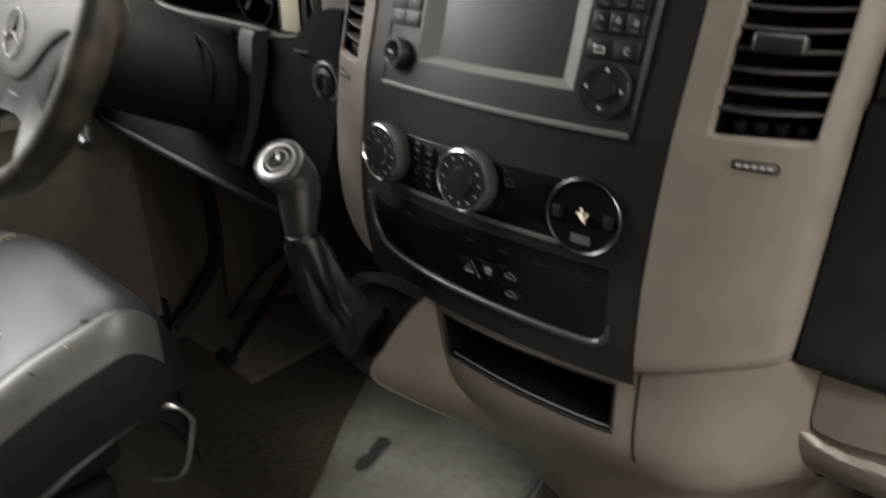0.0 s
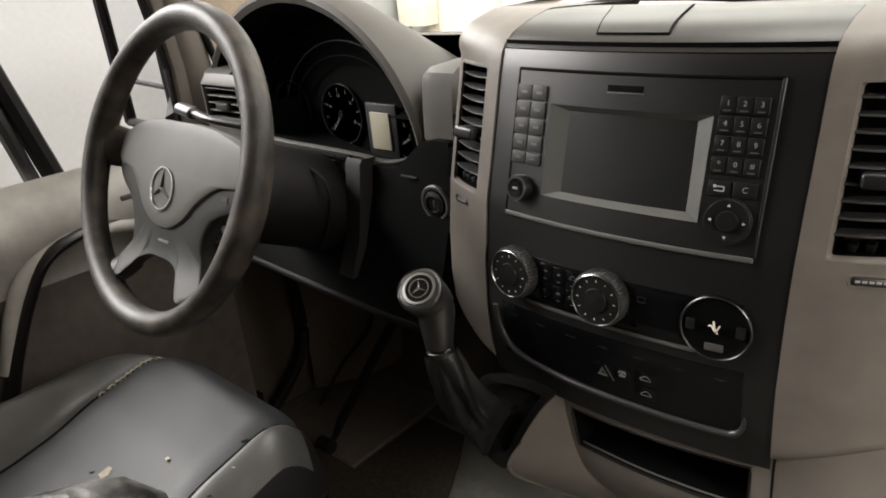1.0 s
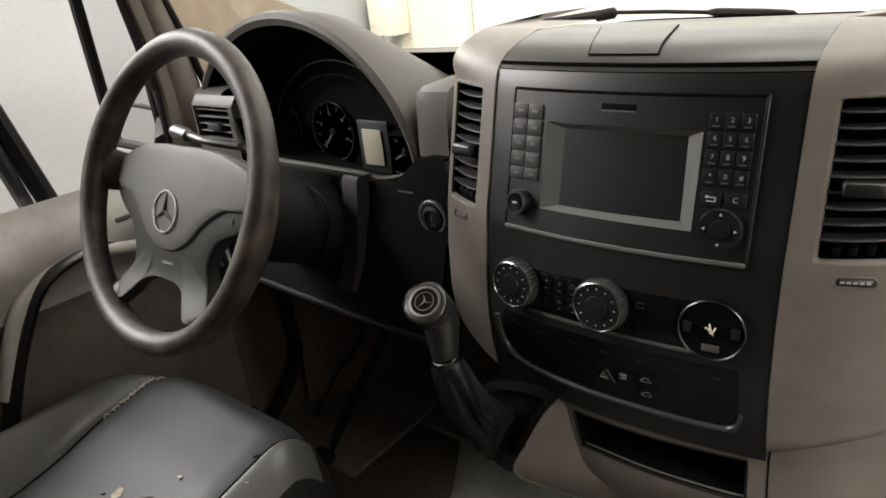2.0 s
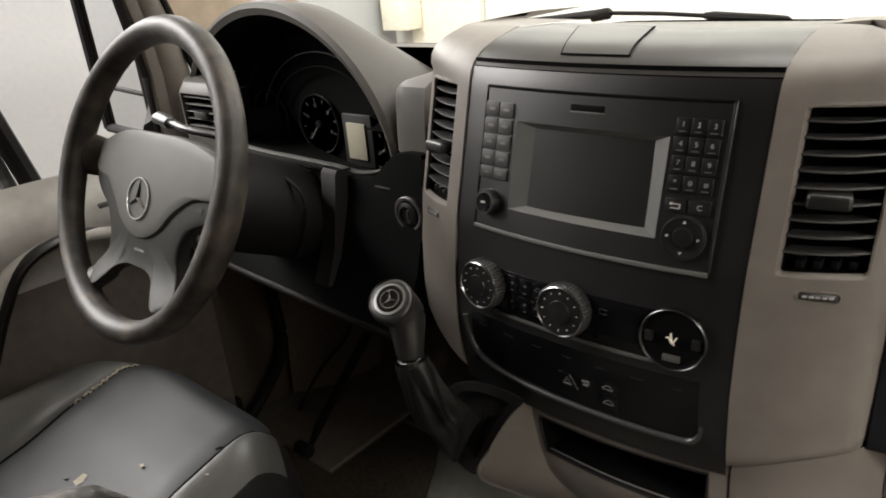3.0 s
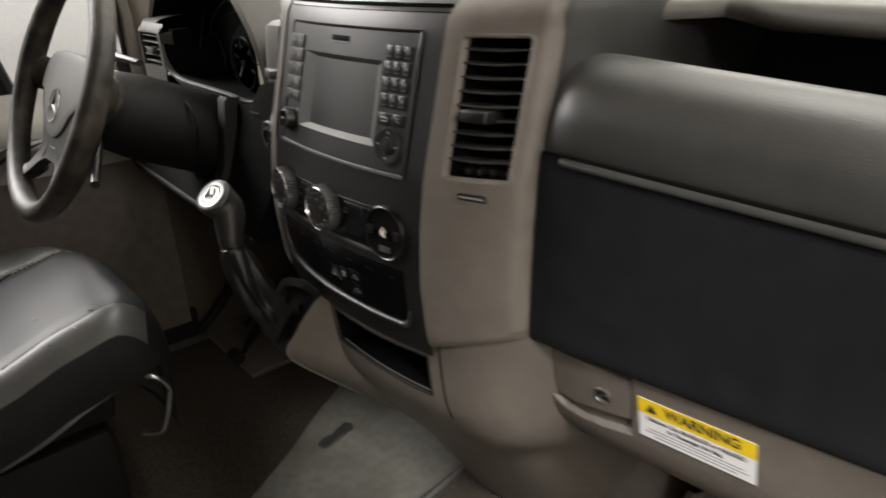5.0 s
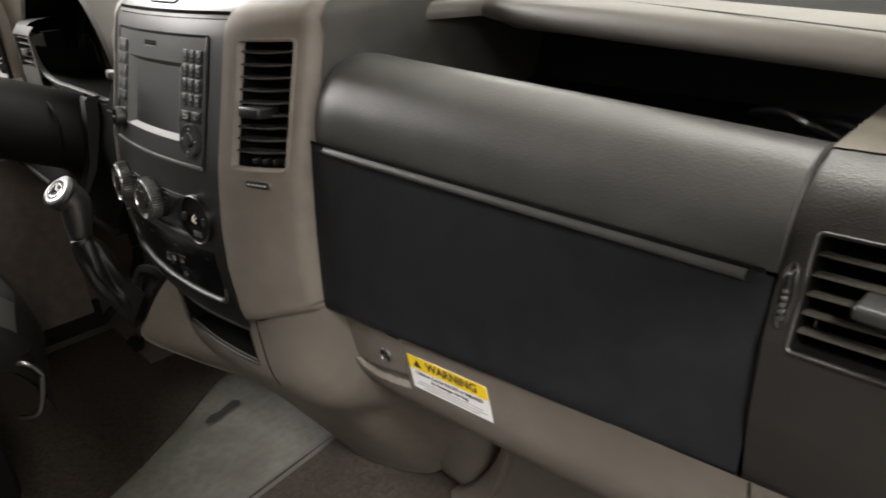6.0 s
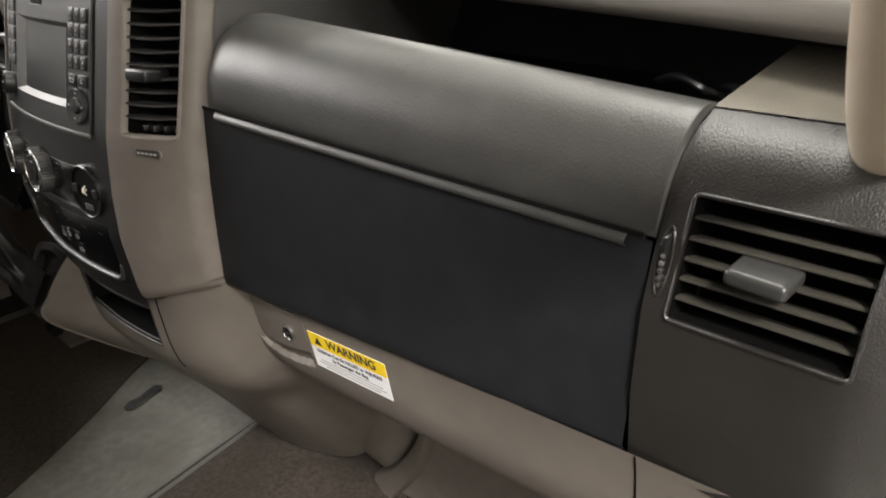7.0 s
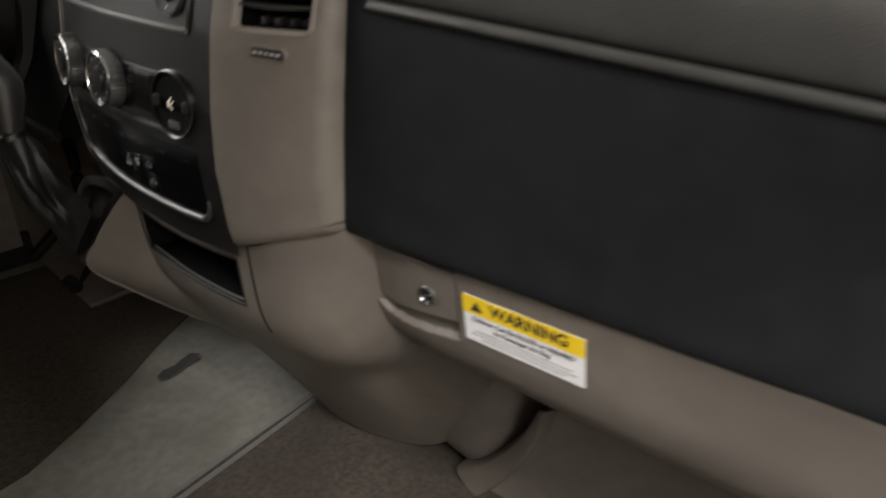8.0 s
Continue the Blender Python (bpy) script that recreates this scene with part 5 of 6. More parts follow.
# ---- warning label and lock box ----


def on_knee(x, z, out=0.0):
    best = min((abs(knee(x, t)[2] - z), t) for t in np.linspace(0, 0.7, 120))[1]
    a, b = Vector(knee(x, best - 0.02)), Vector(knee(x, best + 0.02))
    up = (a - b).normalized()
    right = (Vector(knee(x + 0.02, best)) - Vector(knee(x - 0.02, best))).normalized()
    n = right.cross(up).normalized()
    up = n.cross(right)
    p = Vector(knee(x, best)) + out * n
    return Matrix(((right.x, up.x, n.x, p.x), (right.y, up.y, n.y, p.y), (right.z, up.z, n.z, p.z), (0, 0, 0, 1)))


lm = on_knee(0.4375, 0.4475, 0.0012)
label = thing("warning_label", lm.translation, "white sticker with a yellow warning band on the knee trim", "label")
part("paper", moved(box(-0.0565, 0.0565, -0.0235, 0.0225, 0, 0.0004), lm), PAPER, label)
part("band", moved(box(-0.0565, 0.0565, 0.0050, 0.0225, 0.0004, 0.0006), lm), YELLOW, label, "yellow band")
letters("WARNING", 0.0148, INK, "heading", label, lm @ pose(0.007, 0.0139, 0.0007), bold=0.0003)
t_ = bmesh.new()
t_.faces.new([t_.verts.new(p) for p in ((-0.006, -0.005, 0), (0.006, -0.005, 0), (0, 0.005, 0))])
part("triangle", moved(t_, lm @ pose(-0.0425, 0.0135, 0.0008)), INK, label)
letters("Children Can Be KILLED or INJURED", 0.0062, INK, "text_line", label, lm @ pose(0, 0.0002, 0.0006))
letters("by Passenger Air Bag", 0.0062, INK, "text_line", label, lm @ pose(0, -0.0065, 0.0006))
for k, w in enumerate((0.046, 0.050, 0.040)):
    part("text_bar", moved(box(-w, w, -0.0006, 0.0006, 0.0004, 0.0006), lm @ pose(0, -0.0122 - 0.0036 * k, 0)), GREYPRINT, label)

lockbox = thing("lockable_cover", (0.32, 0.08, 0.41), "warm grey recessed cover with a round lock", "cover")
PANEL = [(0.2745, 0.4745), (0.2750, 0.4240), (0.2790, 0.4160), (0.3000, 0.4150), (0.3700, 0.4290), (0.3715, 0.4780)]
bm = bmesh.new()


def cover_y(x, z):
    zz = [0.328, 0.338, 0.365, 0.40, 0.44, 0.465, 0.482, 0.50]
    return float(np.interp(z - 0.055 * (x - 0.27), zz, [0.2, 0.135, 0.097, 0.080, 0.074, 0.070, 0.066, 0.064])) + 0.052 * max(0, x - 0.33) + 0.0012


rings_ = []
for f, d in ((1.0, 0.008), (1.0, 0.0012), (0.985, 0.0), (0.6, 0.0), (0.1, 0.0)):
    mx, mz = 0.3235, 0.4470
    ring = []
    for (xa, za), (xb, zb) in zip(PANEL, PANEL[1:] + PANEL[:1]):
        for k in range(5):
            x, z = mx + (xa + (xb - xa) * k / 5 - mx) * f, mz + (za + (zb - za) * k / 5 - mz) * f
            ring.append((x, cover_y(x, z) + d, z))
    rings_.append(ring)
part("panel", loft(rings_, closed=True, cap=True), BEIGE, lockbox)
lb = on_knee(0.339, 0.4445, 0.0)
lb.translation = Vector((0.339, cover_y(0.339, 0.4445), 0.4445))
part("lock", moved(turned([(0.0085, -0.001), (0.0085, 0.002), (0.0065, 0.0028), (0.0055, 0.0014), (0.0, 0.0014)], 24), lb), BLACK, lockbox, "small round black lock")
part("lock_ring", moved(turned([(0.0090, -0.001), (0.0090, 0.0018), (0.0082, 0.0026), (0.0078, 0.0018)], 24, cap=False), lb), STEEL, lockbox)
part("key_slot", moved(box(-0.0045, 0.0045, -0.0009, 0.0009, 0.0012, 0.0026), lb @ pose(0, 0, 0, 0, 0, 20)), STEEL, lockbox)

# ---- floor things ----
st_rows = [(-0.292, 0.070), (-0.286, 0.085), (-0.290, 0.105), (-0.298, 0.128), (-0.300, 0.148), (-0.312, 0.156), (-0.324, 0.146), (-0.318, 0.125), (-0.310, 0.108), (-0.312, 0.088), (-0.302, 0.072)]
bm = bmesh.new()
bm.faces.new([bm.verts.new((x, y, 0.004)) for x, y in st_rows])
solo("floor_stain", bm, STAIN, "dark scuffed patch worn into the rubber floor", "stain", kind="structure")
strip = thing("floor_strip", (-0.06, 0.0, 0.0), "worn light metal edge strip on the cab floor", "strip")
line_ = curve_points([(0.014, -0.34, 0), (-0.012, -0.20, 0), (-0.036, -0.04, 0), (-0.060, 0.135, 0), (-0.078, 0.25, 0)], 6)
part("strip", loft([[(p.x - 0.010, p.y, 0.0005), (p.x - 0.009, p.y, 0.004), (p.x - 0.003, p.y, 0.0055), (p.x + 0.003, p.y, 0.0055), (p.x + 0.0045, p.y, 0.0025), (p.x + 0.0065, p.y, 0.0025), (p.x + 0.008, p.y, 0.0075), (p.x + 0.012, p.y, 0.0085), (p.x + 0.016, p.y, 0.006)] for p in line_]), BEZEL, strip)
solo("passenger_floor_mat", loft([[(x0 + (0.9 - x0) * k / 4, y, 0.006) for k in range(5)] for x0, y in ((0.02, -0.5), (-0.02, -0.15), (-0.058, 0.12), (-0.075, 0.27), (-0.08, 0.41))]), MATB, "dark brown passenger floor covering", "mat")
duct = thing("heater_duct", (0.2, 0.35, 0.0), "dull brown-grey moulded heater duct under the dashboard", "duct")
rows = []
for k in range(15):
    b = math.pi * 0.5 * k / 14
    rr, out = math.cos(b) ** 0.8, math.sin(b)
    rows.append([(0.205 + (0.122 if math.cos(a) > 0 else 0.225) * rr * math.cos(a) * (1 + 0.12 * math.sin(a)) - 0.02 * rr * math.sin(a), 0.36 - 0.105 * out, max(0.004, 0.135 + 0.145 * rr * math.sin(a))) for a in [2 * math.pi * j / 40 for j in range(40)]])
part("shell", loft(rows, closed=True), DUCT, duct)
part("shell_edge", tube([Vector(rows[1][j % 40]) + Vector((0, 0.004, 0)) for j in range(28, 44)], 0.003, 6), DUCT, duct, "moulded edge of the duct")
INNER = [(0.345, 0.211), (0.317, 0.144), (0.270, 0.078), (0.215, 0.022)]
OUTER = [(0.357, 0.214), (0.338, 0.145), (0.308, 0.076), (0.258, 0.002)]
ra, rb = curve_points([(a, 0.262, b) for a, b in INNER], 6), curve_points([(a, 0.258, b) for a, b in OUTER], 6)
solo("footwell_edge_trim", loft([[p + Vector((-0.004, 0.05, 0)), p + Vector((0, 0.004, 0)), p.lerp(q, 0.15) + Vector((0, -0.002, 0)), p.lerp(q, 0.6) + Vector((0, -0.003, 0)), q, q + Vector((0.004, 0.006, 0)), q + Vector((0.006, 0.03, 0))] for p, q in zip(ra, rb)]), BEIGE, "pale moulded edge of the passenger toe panel", "trim", kind="structure")
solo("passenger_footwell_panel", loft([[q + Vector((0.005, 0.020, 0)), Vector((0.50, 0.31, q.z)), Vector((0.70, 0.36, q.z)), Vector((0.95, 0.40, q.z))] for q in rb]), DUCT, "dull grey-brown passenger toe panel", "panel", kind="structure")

carpet = [(-0.604, 0.085), (-0.604, 0.36), (-0.80, 0.40), (-0.85, 0.22), (-0.85, 0.085)]
bm = bmesh.new()
f_ = bm.faces.new([bm.verts.new((x, y, 0.001)) for x, y in carpet])
for v in [g for g in bmesh.ops.extrude_face_region(bm, geom=[f_])["geom"] if isinstance(g, bmesh.types.BMVert)]:
    v.co.z += 0.006 + 0.05 * max(0, v.co.y - 0.2)
bmesh.ops.bevel(bm, geom=bm.edges[:], offset=0.002, segments=2, affect="EDGES")
solo("driver_footwell_carpet", bm, LOWP, "brown carpet along the driver's footwell side", "carpet")
# Thin dark sheet that follows the shadow's edge across the floor.
shade_ = [(-0.20, -0.32), (-0.225, -0.16), (-0.27, -0.07), (-0.33, 0.03), (-0.40, 0.13), (-0.45, 0.22), (-0.49, 0.285), (-0.598, 0.285), (-0.598, 0.084), (-0.84, 0.084), (-0.84, -0.32)]
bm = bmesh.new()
f_ = bm.faces.new([bm.verts.new((x, y, 0.001)) for x, y in shade_])
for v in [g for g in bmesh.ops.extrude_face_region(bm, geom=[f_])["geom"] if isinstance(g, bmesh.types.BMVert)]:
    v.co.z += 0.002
solo("driver_floor_shade", bm, FLOORSH, "dark brown sheet in the outline of the shadow on the driver's floor", "mat")
# Slanted black plate with a short rod at its foot.
pedal = thing("footwell_plate", (-0.70, 0.12, 0.0), "long black slanted plate standing in the driver's footwell", "pedal")
part("plate", loft([[(-0.672 + dx, y - dn * 0.55, z - dn * 0.8) for dx, dn in ((0, 0), (0.0, 0.055), (-0.012, 0.060), (-0.014, 0.0))] for y, z in ((0.125, 0.062), (0.19, 0.118), (0.26, 0.178), (0.33, 0.235))], closed=True, cap=True), RUBBER, pedal)
part("foot_rod", tube([(-0.665, 0.085, 0.022), (-0.70, 0.085, 0.022)], 0.014, 12), RUBBER, pedal)
solo("kick_panel_seam", tube(curve_points([(-0.785, 0.33, 0.25), (-0.786, 0.325, 0.150), (-0.79, 0.235, 0.095), (-0.80, 0.165, 0.022)], 6), 0.004, 8), RUBBER, "dark seam of the footwell side lining", "seam", kind="structure")

# ---- driver's seat ----
seat = thing("car_seat", (-0.52, -0.45, 0.0), "worn dark vinyl driver's seat cushion with split seams", "seat")


SX0, SX1 = -0.766, -0.296


def seat_z(x, y):
    """The height of the cushion; it falls away at its edges and dips towards the back."""
    top = float(np.interp(-y, [0.15, 0.22, 0.30, 0.36, 0.42, 0.7], [0.393, 0.391, 0.371, 0.347, 0.332, 0.315]))
    left, right = max(0, x - SX0), max(0, SX1 - x)
    side = min(1, left / 0.05) if left < right else min(1, right / 0.06)
    front = min(1, max(0, seat_front(x) - y) / 0.07)
    fall = (1 - math.sqrt(max(0, 1 - (1 - side) ** 2))) * 0.11 + (1 - math.sqrt(max(0, 1 - (1 - front) ** 2))) * 0.12
    swell = 0.004 * math.exp(-((x + 0.318) / 0.04) ** 2) + max(0.006, 0.388 - top) * math.exp(-((x + 0.712) / 0.044) ** 2)
    return top - fall + swell * front


def seat_front(x):
    u = (x - SX0) / (SX1 - SX0)
    return -0.130 - 0.11 * max(0, 0.42 - u) ** 2 / 0.176 - 0.035 * max(0, u - 0.75) ** 2 / 0.0625


def seat_part(name, x0, x1, material, label, soft0, soft1, j0=5, j1=34):
    rows = []
    for i in range(19):
        x = x0 + (x1 - x0) * i / 18
        row = []
        for j in range(j0, j1):
            y = seat_front(x) - 0.56 * (j / 33) ** 1.7
            dip = 0.005 * math.exp(-((x - x0) / 0.004) ** 2) * soft0 + 0.005 * math.exp(-((x - x1) / 0.004) ** 2) * soft1
            row.append((x, y, seat_z(x, y) - dip))
        if j0 == 0:
            row.insert(0, (row[0][0], row[0][1] - 0.010, 0.296))
            row.insert(0, (row[0][0], row[0][1] - 0.06, 0.285))
        rows.append(row)
    return part(name, loft(rows), material, seat, label)


seat_part("cushion_panel", SX0, -0.645, SEATV, "shiny dark side bolster", 0, 1)
seat_part("cushion_panel", -0.645, -0.356, SEATC, "matt blue-grey centre panel", 1, 1)
seat_part("cushion_panel", -0.356, SX1 - 0.016, SEATV, "shiny dark side bolster", 1, 0)
# The cushion's unlit front and sides are coloured black.
seat_part("front_shade", SX0, SX1 - 0.016, RUBBER, "cushion front in black, its shade put into the colour", 0, 0, 0, 6)
seat_part("side_shade", SX1 - 0.016, SX1, RUBBER, "cushion side in black, its shade put into the colour", 0, 0, 0, 34)
for x in (SX0, SX1):
    part("cushion_side", loft([[(x + (0.05 if x < -0.5 else -0.05) * d * d, seat_front(x) - 0.06 * d * d - 0.50 * (j / 20) ** 1.7, 0.285 * d + (1 - d) * seat_z(x, seat_front(x) - 0.56 * (j / 20) ** 1.7)) for d in (1, 0.6, 0.25, 0)] for j in range(21)]), BLACK, seat)
part("seat_pan", box(-0.69, -0.315, -0.72, -0.24, 0.22, 0.29, 0.015), RUBBER, seat, "black seat pan")
part("seat_base", box(-0.67, -0.33, -0.72, -0.25, 0.0, 0.20, 0.02), RUBBER, seat, "dark covered seat base")
part("release_bar", tube(curve_points([(-0.33, -0.225, 0.275), (-0.296, -0.190, 0.282), (-0.291, -0.172, 0.262), (-0.291, -0.171, 0.240), (-0.295, -0.190, 0.184), (-0.32, -0.215, 0.175)], 6), 0.0042, 10), STEEL, seat, "bent pale release bar")
split = []
for k in range(40):
    t = k / 39
    y = -0.192 - 0.105 * t
    split.append((-0.645 + 0.0025 * math.sin(k * 2.1), y, seat_z(-0.645, y) - 0.0035 + 0.001 * math.sin(k * 1.3)))
part("split_seam", tube(split, [(0.0022 + 0.0012 * math.sin(k * 1.7) * math.cos(k * 0.6)) * (0.4 + 0.6 * math.sin(math.pi * k / 39)) for k in range(40)], 8), FOAM, seat, "frayed split seam showing pale lining")
for x in (-0.645, -0.356):
    part("seam", tube([(x, seat_front(x) - 0.01 - 0.02 * k, seat_z(x, seat_front(x) - 0.01 - 0.02 * k) - 0.0042) for k in range(24)], 0.0016, 6), PIT, seat, "dark stitched seam")
for k, (x, y) in enumerate(((-0.356, -0.235), (-0.341, -0.262), (-0.336, -0.30), (-0.43, -0.30), (-0.52, -0.36), (-0.47, -0.38))):
    part("crack", moved(box(-0.0022, 0.0022, -0.0045 + 0.001 * (k % 3), 0.0045, 0, 0.0006), pose(x, y, seat_z(x, y) + (-0.002 if x > -0.35 else 0.0004), -12, 0, 25 * k)), FOAM if k % 2 else PIT, seat, "small crack in the vinyl")
chip = bmesh.new()
chip.faces.new([chip.verts.new((-0.497 + 0.65 * x, -0.351 + 0.65 * y, seat_z(-0.497 + 0.65 * x, -0.351 + 0.65 * y) + 0.0012)) for x, y in ((-0.014, -0.010), (0.002, -0.012), (0.010, 0.0), (0.004, 0.012), (-0.010, 0.010))])
part("torn_patch", chip, FOAM, seat, "small torn patch showing lining")
rows = []
for k in range(18):
    t = k / 17
    y = -0.374 - 0.40 * t
    f = math.sqrt(max(0.02, 1 - (1 - min(1, t * 9)) ** 2))
    rows.append([(-0.243 + 0.029 * f * math.copysign(abs(math.cos(a)) ** 0.6, math.cos(a)), y, 0.471 + 0.36 * t * 0.40 + 0.027 * f * math.copysign(abs(math.sin(a)) ** 0.6, math.sin(a))) for a in [2 * math.pi * j / 24 for j in range(24)]])
arm = part("armrest", loft(rows, closed=True, cap=True), ARMM, seat, "worn padded armrest with a crushed end")
part("armrest_bracket", tube([(-0.243, -0.70, 0.58), (-0.25, -0.72, 0.35), (-0.30, -0.70, 0.20)], 0.02, 10), RUBBER, seat)

# ---- driver's door and windows ----
door = thing("driver_door", (-0.9, -0.3, 0.1), "grey moulded driver's door with a pocket and window", "door")
part("panel", thicken(shell(lambda y, z: (-0.885 + 0.03 * math.exp(-((z - 0.56) / 0.05) ** 2), y, z), grid_values(-1.0, 0.06, 14), grid_values(0.475, 0.635, 14)), 0.02), DOORP, door)
part("lower_panel", thicken(shell(lambda y, z: (-0.888 + 0.03 * math.exp(-((z - 0.56) / 0.05) ** 2), y, z), grid_values(-1.0, 0.06, 14), grid_values(0.05, 0.474, 12)), 0.02), LOWP, door, "dark brown lower door lining")
part("sill", box(-0.905, -0.868, -1.0, 0.06, 0.605, 0.628, 0.008), DOORP, door)
part("arm_ledge", tube(curve_points([(-0.86, -0.10, 0.545), (-0.845, -0.18, 0.545), (-0.84, -0.245, 0.525), (-0.845, -0.285, 0.47), (-0.85, -0.33, 0.38), (-0.85, -0.37, 0.28)], 6), 0.018, 14, flat=0.6), BLACK, door, "black pull handle")
part("armrest_lip", tube(curve_points([(-0.856, -0.345, 0.36), (-0.850, -0.318, 0.44), (-0.846, -0.290, 0.492), (-0.843, -0.257, 0.520), (-0.842, -0.217, 0.537), (-0.842, -0.17, 0.541), (-0.843, -0.104, 0.528), (-0.846, -0.03, 0.506), (-0.85, 0.04, 0.49)], 6), 0.013, 12), DOORP, door, "rolled edge of the door armrest")
part("armrest_band", box(-0.868, -0.846, -0.30, 0.05, 0.586, 0.5985, 0.005), DOORP, door, "raised band above the door pull")
cup = [(-0.8465, -0.182 + 0.028 * math.cos(a) , 0.567 + 0.011 * math.sin(a) - 0.10 * 0.028 * math.cos(a)) for a in np.linspace(0, 2 * math.pi, 25)]
part("handle_rim", tube(cup, 0.003, 8), DOORP, door, "oval rim of the door pull")
bm = bmesh.new()
bm.faces.new([bm.verts.new((-0.8475, y, z)) for _, y, z in cup[:-1]])
part("handle_cup", bm, GREYP, door)
part("switch", moved(box(-0.006, 0.006, -0.014, 0.014, -0.004, 0.006, 0.003), pose(-0.842, -0.100, 0.577)), BEZEL, door)
part("switch", moved(box(-0.006, 0.006, -0.014, 0.014, -0.004, 0.006, 0.003), pose(-0.842, -0.065, 0.577)), BEZEL, door)
part("window_divider", tube([(-0.895, -0.178, 0.61), (-0.895, -0.222, 0.80), (-0.895, -0.31, 1.10), (-0.895, -0.40, 1.40)], 0.017, 8), RUBBER, door, "black window divider bar")
part("divider_channel", tube([(-0.89, -0.212, 0.61), (-0.89, -0.248, 0.80), (-0.89, -0.335, 1.10), (-0.89, -0.425, 1.40)], 0.012, 8), BLACK, door)
part("front_frame", tube([(-0.897, 0.046, 0.60), (-0.897, 0.046, 0.76), (-0.897, 0.024, 0.92), (-0.897, -0.106, 1.20), (-0.897, -0.226, 1.45)], 0.007, 8), RUBBER, door, "black window channel")
trim_rows = []
for y, z in ((0.0, 0.60), (0.002, 0.76), (-0.008, 0.85), (-0.021, 0.92), (-0.086, 1.06), (-0.156, 1.20)):
    trim_rows.append([(-0.894, 0.049 + y, z), (-0.884, 0.052 + y, z), (-0.880, 0.060 + y, z), (-0.880, 0.070 + y, z), (-0.874, 0.075 + y, z), (-0.869, 0.085 + y, z), (-0.869, 0.100 + y, z), (-0.874, 0.116 + y, z), (-0.880, 0.122 + y, z)])
part("frame_trim", loft(trim_rows), FRAMEM, door, "brown-grey moulded door frame trim")
part("frame_seal", tube([(-0.872, 0.128, 0.60), (-0.872, 0.130, 0.756), (-0.872, 0.108, 0.85), (-0.872, 0.085, 0.92), (-0.872, -0.04, 1.2)], 0.007, 8), RUBBER, door, "black rubber seal")
solo("windscreen_pillar_left", loft([[(-0.872, 0.135, 0.60), (-0.872, 0.20, 0.66), (-0.88, 0.36, 0.70), (-0.90, 0.60, 0.72)], [(-0.872, 0.137, 0.756), (-0.872, 0.20, 0.76), (-0.88, 0.33, 0.78), (-0.90, 0.50, 0.79)], [(-0.872, 0.113, 0.85), (-0.872, 0.19, 0.852), (-0.876, 0.29, 0.855), (-0.88, 0.385, 0.858)], [(-0.872, 0.09, 0.92), (-0.872, 0.13, 0.92), (-0.875, 0.18, 0.925), (-0.88, 0.215, 0.93)], [(-0.872, -0.2, 1.5), (-0.87, -0.17, 1.5), (-0.87, -0.14, 1.5), (-0.875, -0.12, 1.5)]]), LINER, "beige trimmed windscreen pillar beside the driver's door", "pillar", kind="structure")
solo("cab_side_left", box(-0.93, -0.90, 0.04, 0.66, -0.03, 0.62), CARPET, "dark footwell side wall", "wall", kind="structure")
# Added beside the dash end to keep outside light off the footwell.
solo("footwell_light_block", box(0.955, 0.985, 0.10, 0.66, -0.03, 0.70), CARPET, "added dark panel that blocks light into the passenger footwell", "wall", kind="structure")
# Out of view; its front edge cuts the door light on floor and seat.
solo("door_light_block", box(0.955, 0.985, -1.2, -0.46, -0.03, 1.52), LINER, "unseen beige panel that blocks light behind the passenger door", "wall", kind="structure")
# Added out of view to end the lit patch on the floor.
solo("door_light_header", box(0.95, 1.0, -1.2, 0.02, 1.395, 1.499), LINER, "unseen beige header that cuts the light above the open passenger door", "rail", kind="structure")
solo("cab_sill_left", box(-0.95, -0.88, -1.2, 0.08, -0.03, 0.07), RUBBER, "black door sill below the driver's door", "sill", kind="structure")
solo("door_seal", tube(curve_points([(-0.86, 0.165, 0.44), (-0.86, 0.185, 0.33), (-0.86, 0.197, 0.193), (-0.86, 0.183, 0.127), (-0.86, 0.122, 0.06), (-0.86, 0.07, 0.02)], 6), 0.012, 10), RUBBER, "black rubber seal round the driver's door opening", "seal", kind="structure")
solo("kick_panel", loft([[(-0.862, 0.20, 0.02), (-0.862, 0.21, 0.2), (-0.862, 0.19, 0.44)], [(-0.80, 0.30, 0.02), (-0.80, 0.31, 0.2), (-0.80, 0.29, 0.44)], [(-0.78, 0.40, 0.02), (-0.78, 0.42, 0.2), (-0.78, 0.42, 0.44)]]), CARPET, "dull brown kick panel in the driver's footwell", "panel", kind="structure")

mirror = part("mirror", box(-1.275, -1.045, 0.125, 0.19, 0.60, 1.05, 0.02), RUBBER, door, "black tall two-part door mirror outside the window")
part("mirror_rim", join(tube([(-1.268, 0.118, 0.62), (-1.268, 0.118, 1.04)], 0.012, 8), tube([(-1.268, 0.118, 0.62), (-1.05, 0.118, 0.615)], 0.010, 8), tube([(-1.05, 0.118, 0.615), (-1.05, 0.118, 1.04)], 0.010, 8), tube([(-1.268, 0.118, 0.715), (-1.05, 0.118, 0.705)], 0.005, 8)), RUBBER, mirror)
part("mirror_arm", tube([(-0.92, 0.05, 0.66), (-1.08, 0.15, 0.68)], 0.02, 8), RUBBER, mirror)
MIRR = bpy.data.materials.new("mirror_glass")
MIRR.use_nodes = True
MIRR.node_tree.nodes["Principled BSDF"].inputs["Metallic"].default_value = 1
MIRR.node_tree.nodes["Principled BSDF"].inputs["Roughness"].default_value = 0.02
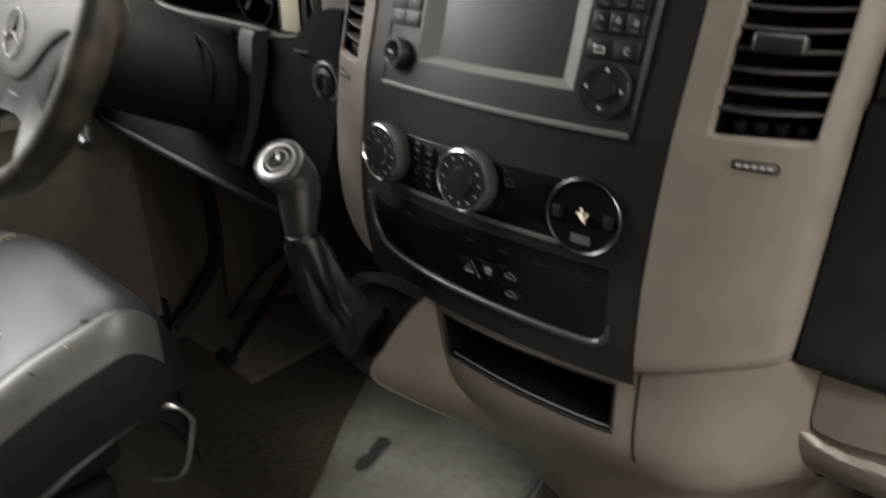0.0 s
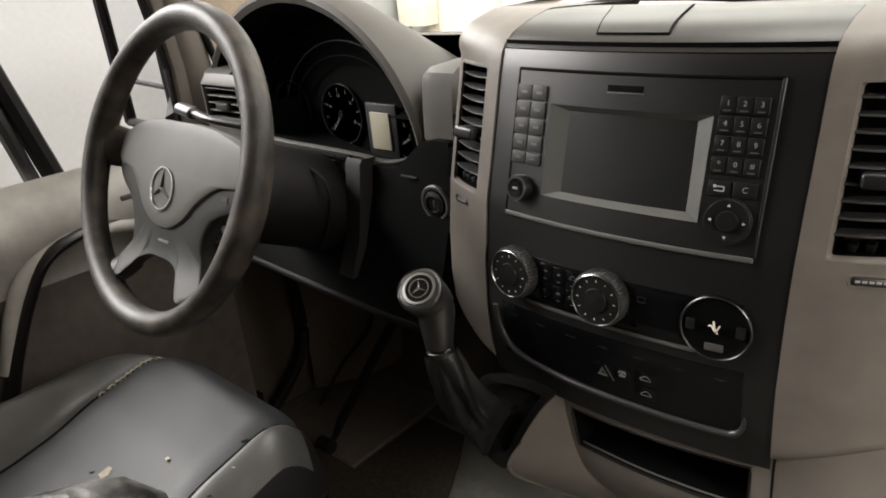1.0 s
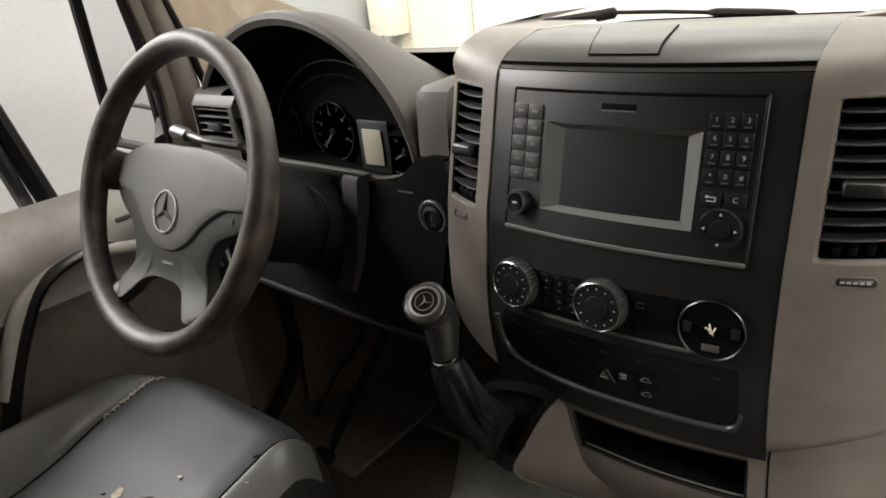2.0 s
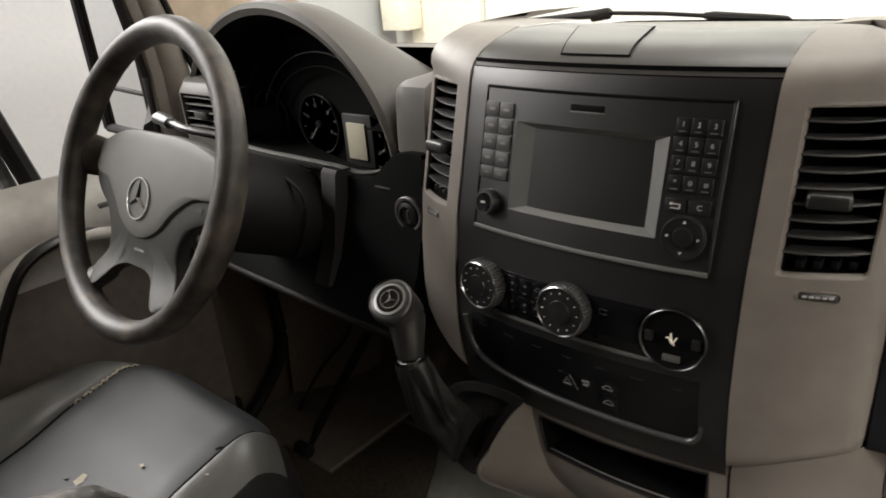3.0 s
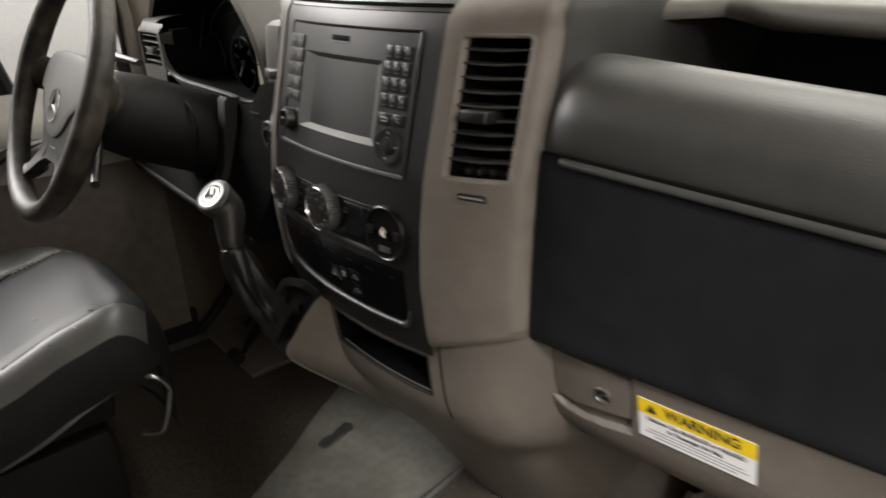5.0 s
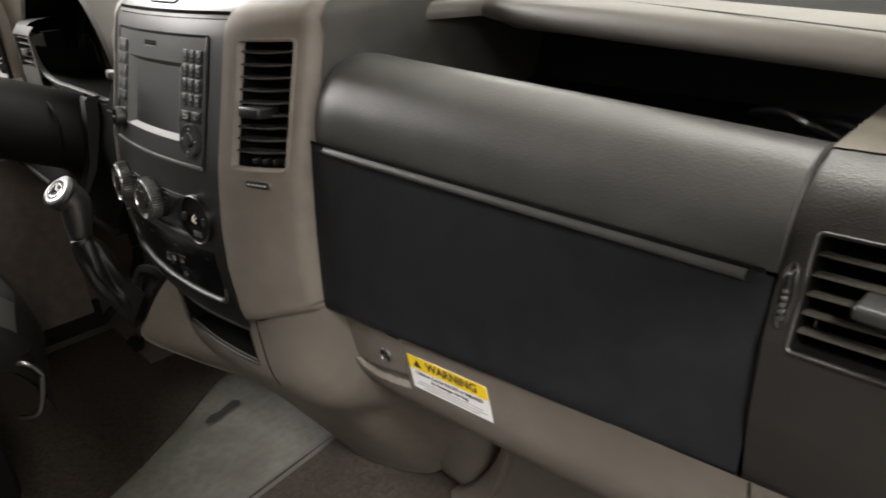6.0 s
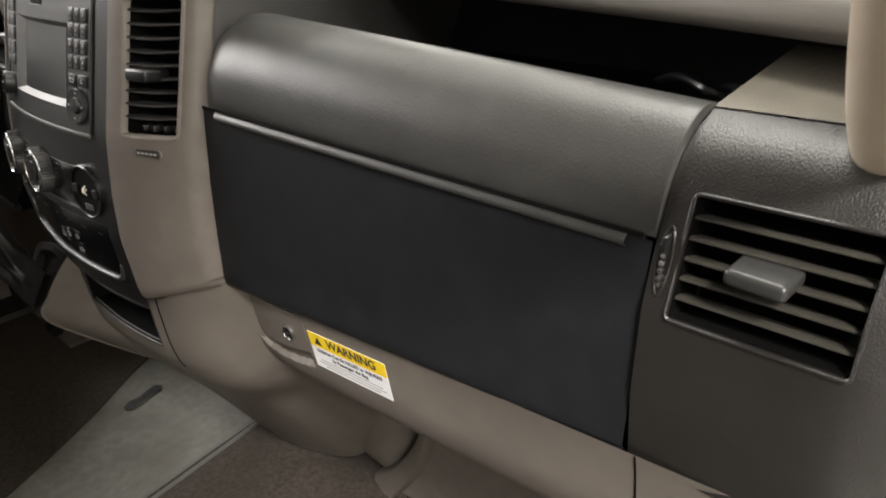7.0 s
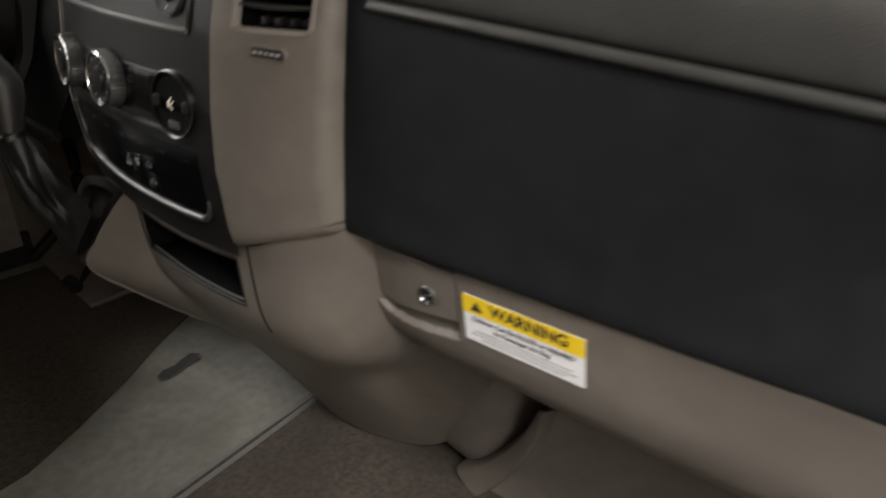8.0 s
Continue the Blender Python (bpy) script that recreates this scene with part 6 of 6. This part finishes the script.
MIRR.node_tree.nodes["Principled BSDF"].inputs["Base Color"].default_value = (0.9, 0.9, 0.9, 1)
part("mirror_glass", box(-1.265, -1.052, 0.120, 0.124, 0.62, 1.04), MIRR, mirror)

# scuttle, wiper and windscreen edge
def wide(x):
    """How far the black band under the glass reaches past the dash top on the passenger side."""
    return 0.24 * min(1, max(0, x - 0.27) * 6)


solo("windscreen_edge", loft([[(x, rear_y(x) - 0.004, top_z(x, rear_y(x)) + 0.001), (x, rear_y(x) + 0.006, top_z(x, rear_y(x)) - 0.004), (x, rear_y(x) + 0.008 + 0.5 * wide(x), top_z(x, rear_y(x)) - 0.006), (x, rear_y(x) + 0.009 + wide(x), top_z(x, rear_y(x)) - 0.009), (x, rear_y(x) + 0.012 + 1.05 * wide(x), top_z(x, rear_y(x)) - 0.05)] for x in np.linspace(-0.9, 0.9, 61)]), PIT, "black windscreen edge band", "windscreen", kind="structure")
# Hidden skin added to stop front light leaking down behind the dash.
solo("dash_light_screen", loft([[(x, rear_y(x) + 0.0115 + 1.05 * wide(x), top_z(x, rear_y(x)) - 0.045), (x, 0.70, 0.70), (x, 0.665, 0.60)] for x in np.linspace(-0.93, 0.985, 30)]), CARPET, "unseen dark screen behind the dashboard that stops light leaking to the floor", "bulkhead", kind="structure")
PANE = bpy.data.materials.new("clear_glass")
PANE.use_nodes = True
nt_ = PANE.node_tree
tr_, gl_, mx_ = nt_.nodes.new("ShaderNodeBsdfTransparent"), nt_.nodes.new("ShaderNodeBsdfGlossy"), nt_.nodes.new("ShaderNodeMixShader")
gl_.inputs["Roughness"].default_value = 0.02
tr_.inputs["Color"].default_value = (0.94, 0.97, 0.95, 1)
mx_.inputs[0].default_value = 0.05
for a_, b_ in ((tr_.outputs[0], mx_.inputs[1]), (gl_.outputs[0], mx_.inputs[2]), (mx_.outputs[0], nt_.nodes["Material Output"].inputs["Surface"])):
    nt_.links.new(a_, b_)
glass = solo("windscreen", loft([[(x, rear_y(x) + 0.05, top_z(x, rear_y(x)) - 0.003), (x, 0.45 * (rear_y(x) + 0.05) - 0.04, 1.15), (x, -0.12 * x * x + 0.0, 1.5)] for x in np.linspace(-0.88, 0.88, 25)]), PANE, "clear raked windscreen above the dashboard", "windscreen", kind="structure")
glass.visible_shadow = False
wiper = thing("windscreen_wiper", (0.0, 0.8, 0.8), "black windscreen wiper lying on the glass outside", "wiper")
part("arm", tube([(-0.52, 0.60, 0.786), (-0.40, 0.60, 0.795), (-0.32, 0.60, 0.800)], [0.004, 0.005, 0.008], 8), RUBBER, wiper)
part("pivot", moved(turned([(0.010, 0), (0.010, 0.032), (0.007, 0.036), (0.0, 0.036)], 16), pose(-0.325, 0.60, 0.797, 0, 82, 0)), RUBBER, wiper)
part("rod", tube([(-0.29, 0.60, 0.802), (-0.20, 0.60, 0.800), (-0.11, 0.60, 0.795)], 0.0035, 8), RUBBER, wiper)
part("blade", tube([(-0.125, 0.60, 0.796), (-0.11, 0.60, 0.795), (-0.03, 0.60, 0.790), (0.0, 0.60, 0.788), (0.012, 0.60, 0.783)], [0.005, 0.0075, 0.0075, 0.0065, 0.002], 8), RUBBER, wiper)
far = thing("windscreen_wiper", (0.6, 0.62, 0.77), "grey wiper end lying beyond the windscreen's lower corner", "wiper")
part("blade", tube([(0.50, 0.655, 0.778), (0.56, 0.630, 0.777), (0.63, 0.60, 0.772), (0.655, 0.588, 0.765)], [0.004, 0.009, 0.009, 0.003], 8), GREYP, far)
part("arm", tube([(0.40, 0.70, 0.785), (0.50, 0.665, 0.780), (0.56, 0.64, 0.776)], 0.004, 8), RUBBER, far)

# ---- what stands outside the windows ----
solo("wall_board", box(-3.0, -2.42, 2.955, 2.995, 0.15, 1.3), CARD, "pale wooden board on the front workshop wall", "board")
crate = thing("cardboard_box", (-3.0, 2.8, 0.45), "brown cardboard box against the front workshop wall", "box")
part("carton", box(-3.12, -2.90, 2.80, 2.95, 0.50, 0.76, 0.004), CARD, crate)
part("tape", box(-3.03, -2.99, 2.797, 2.953, 0.755, 0.7625), PAPER, crate)
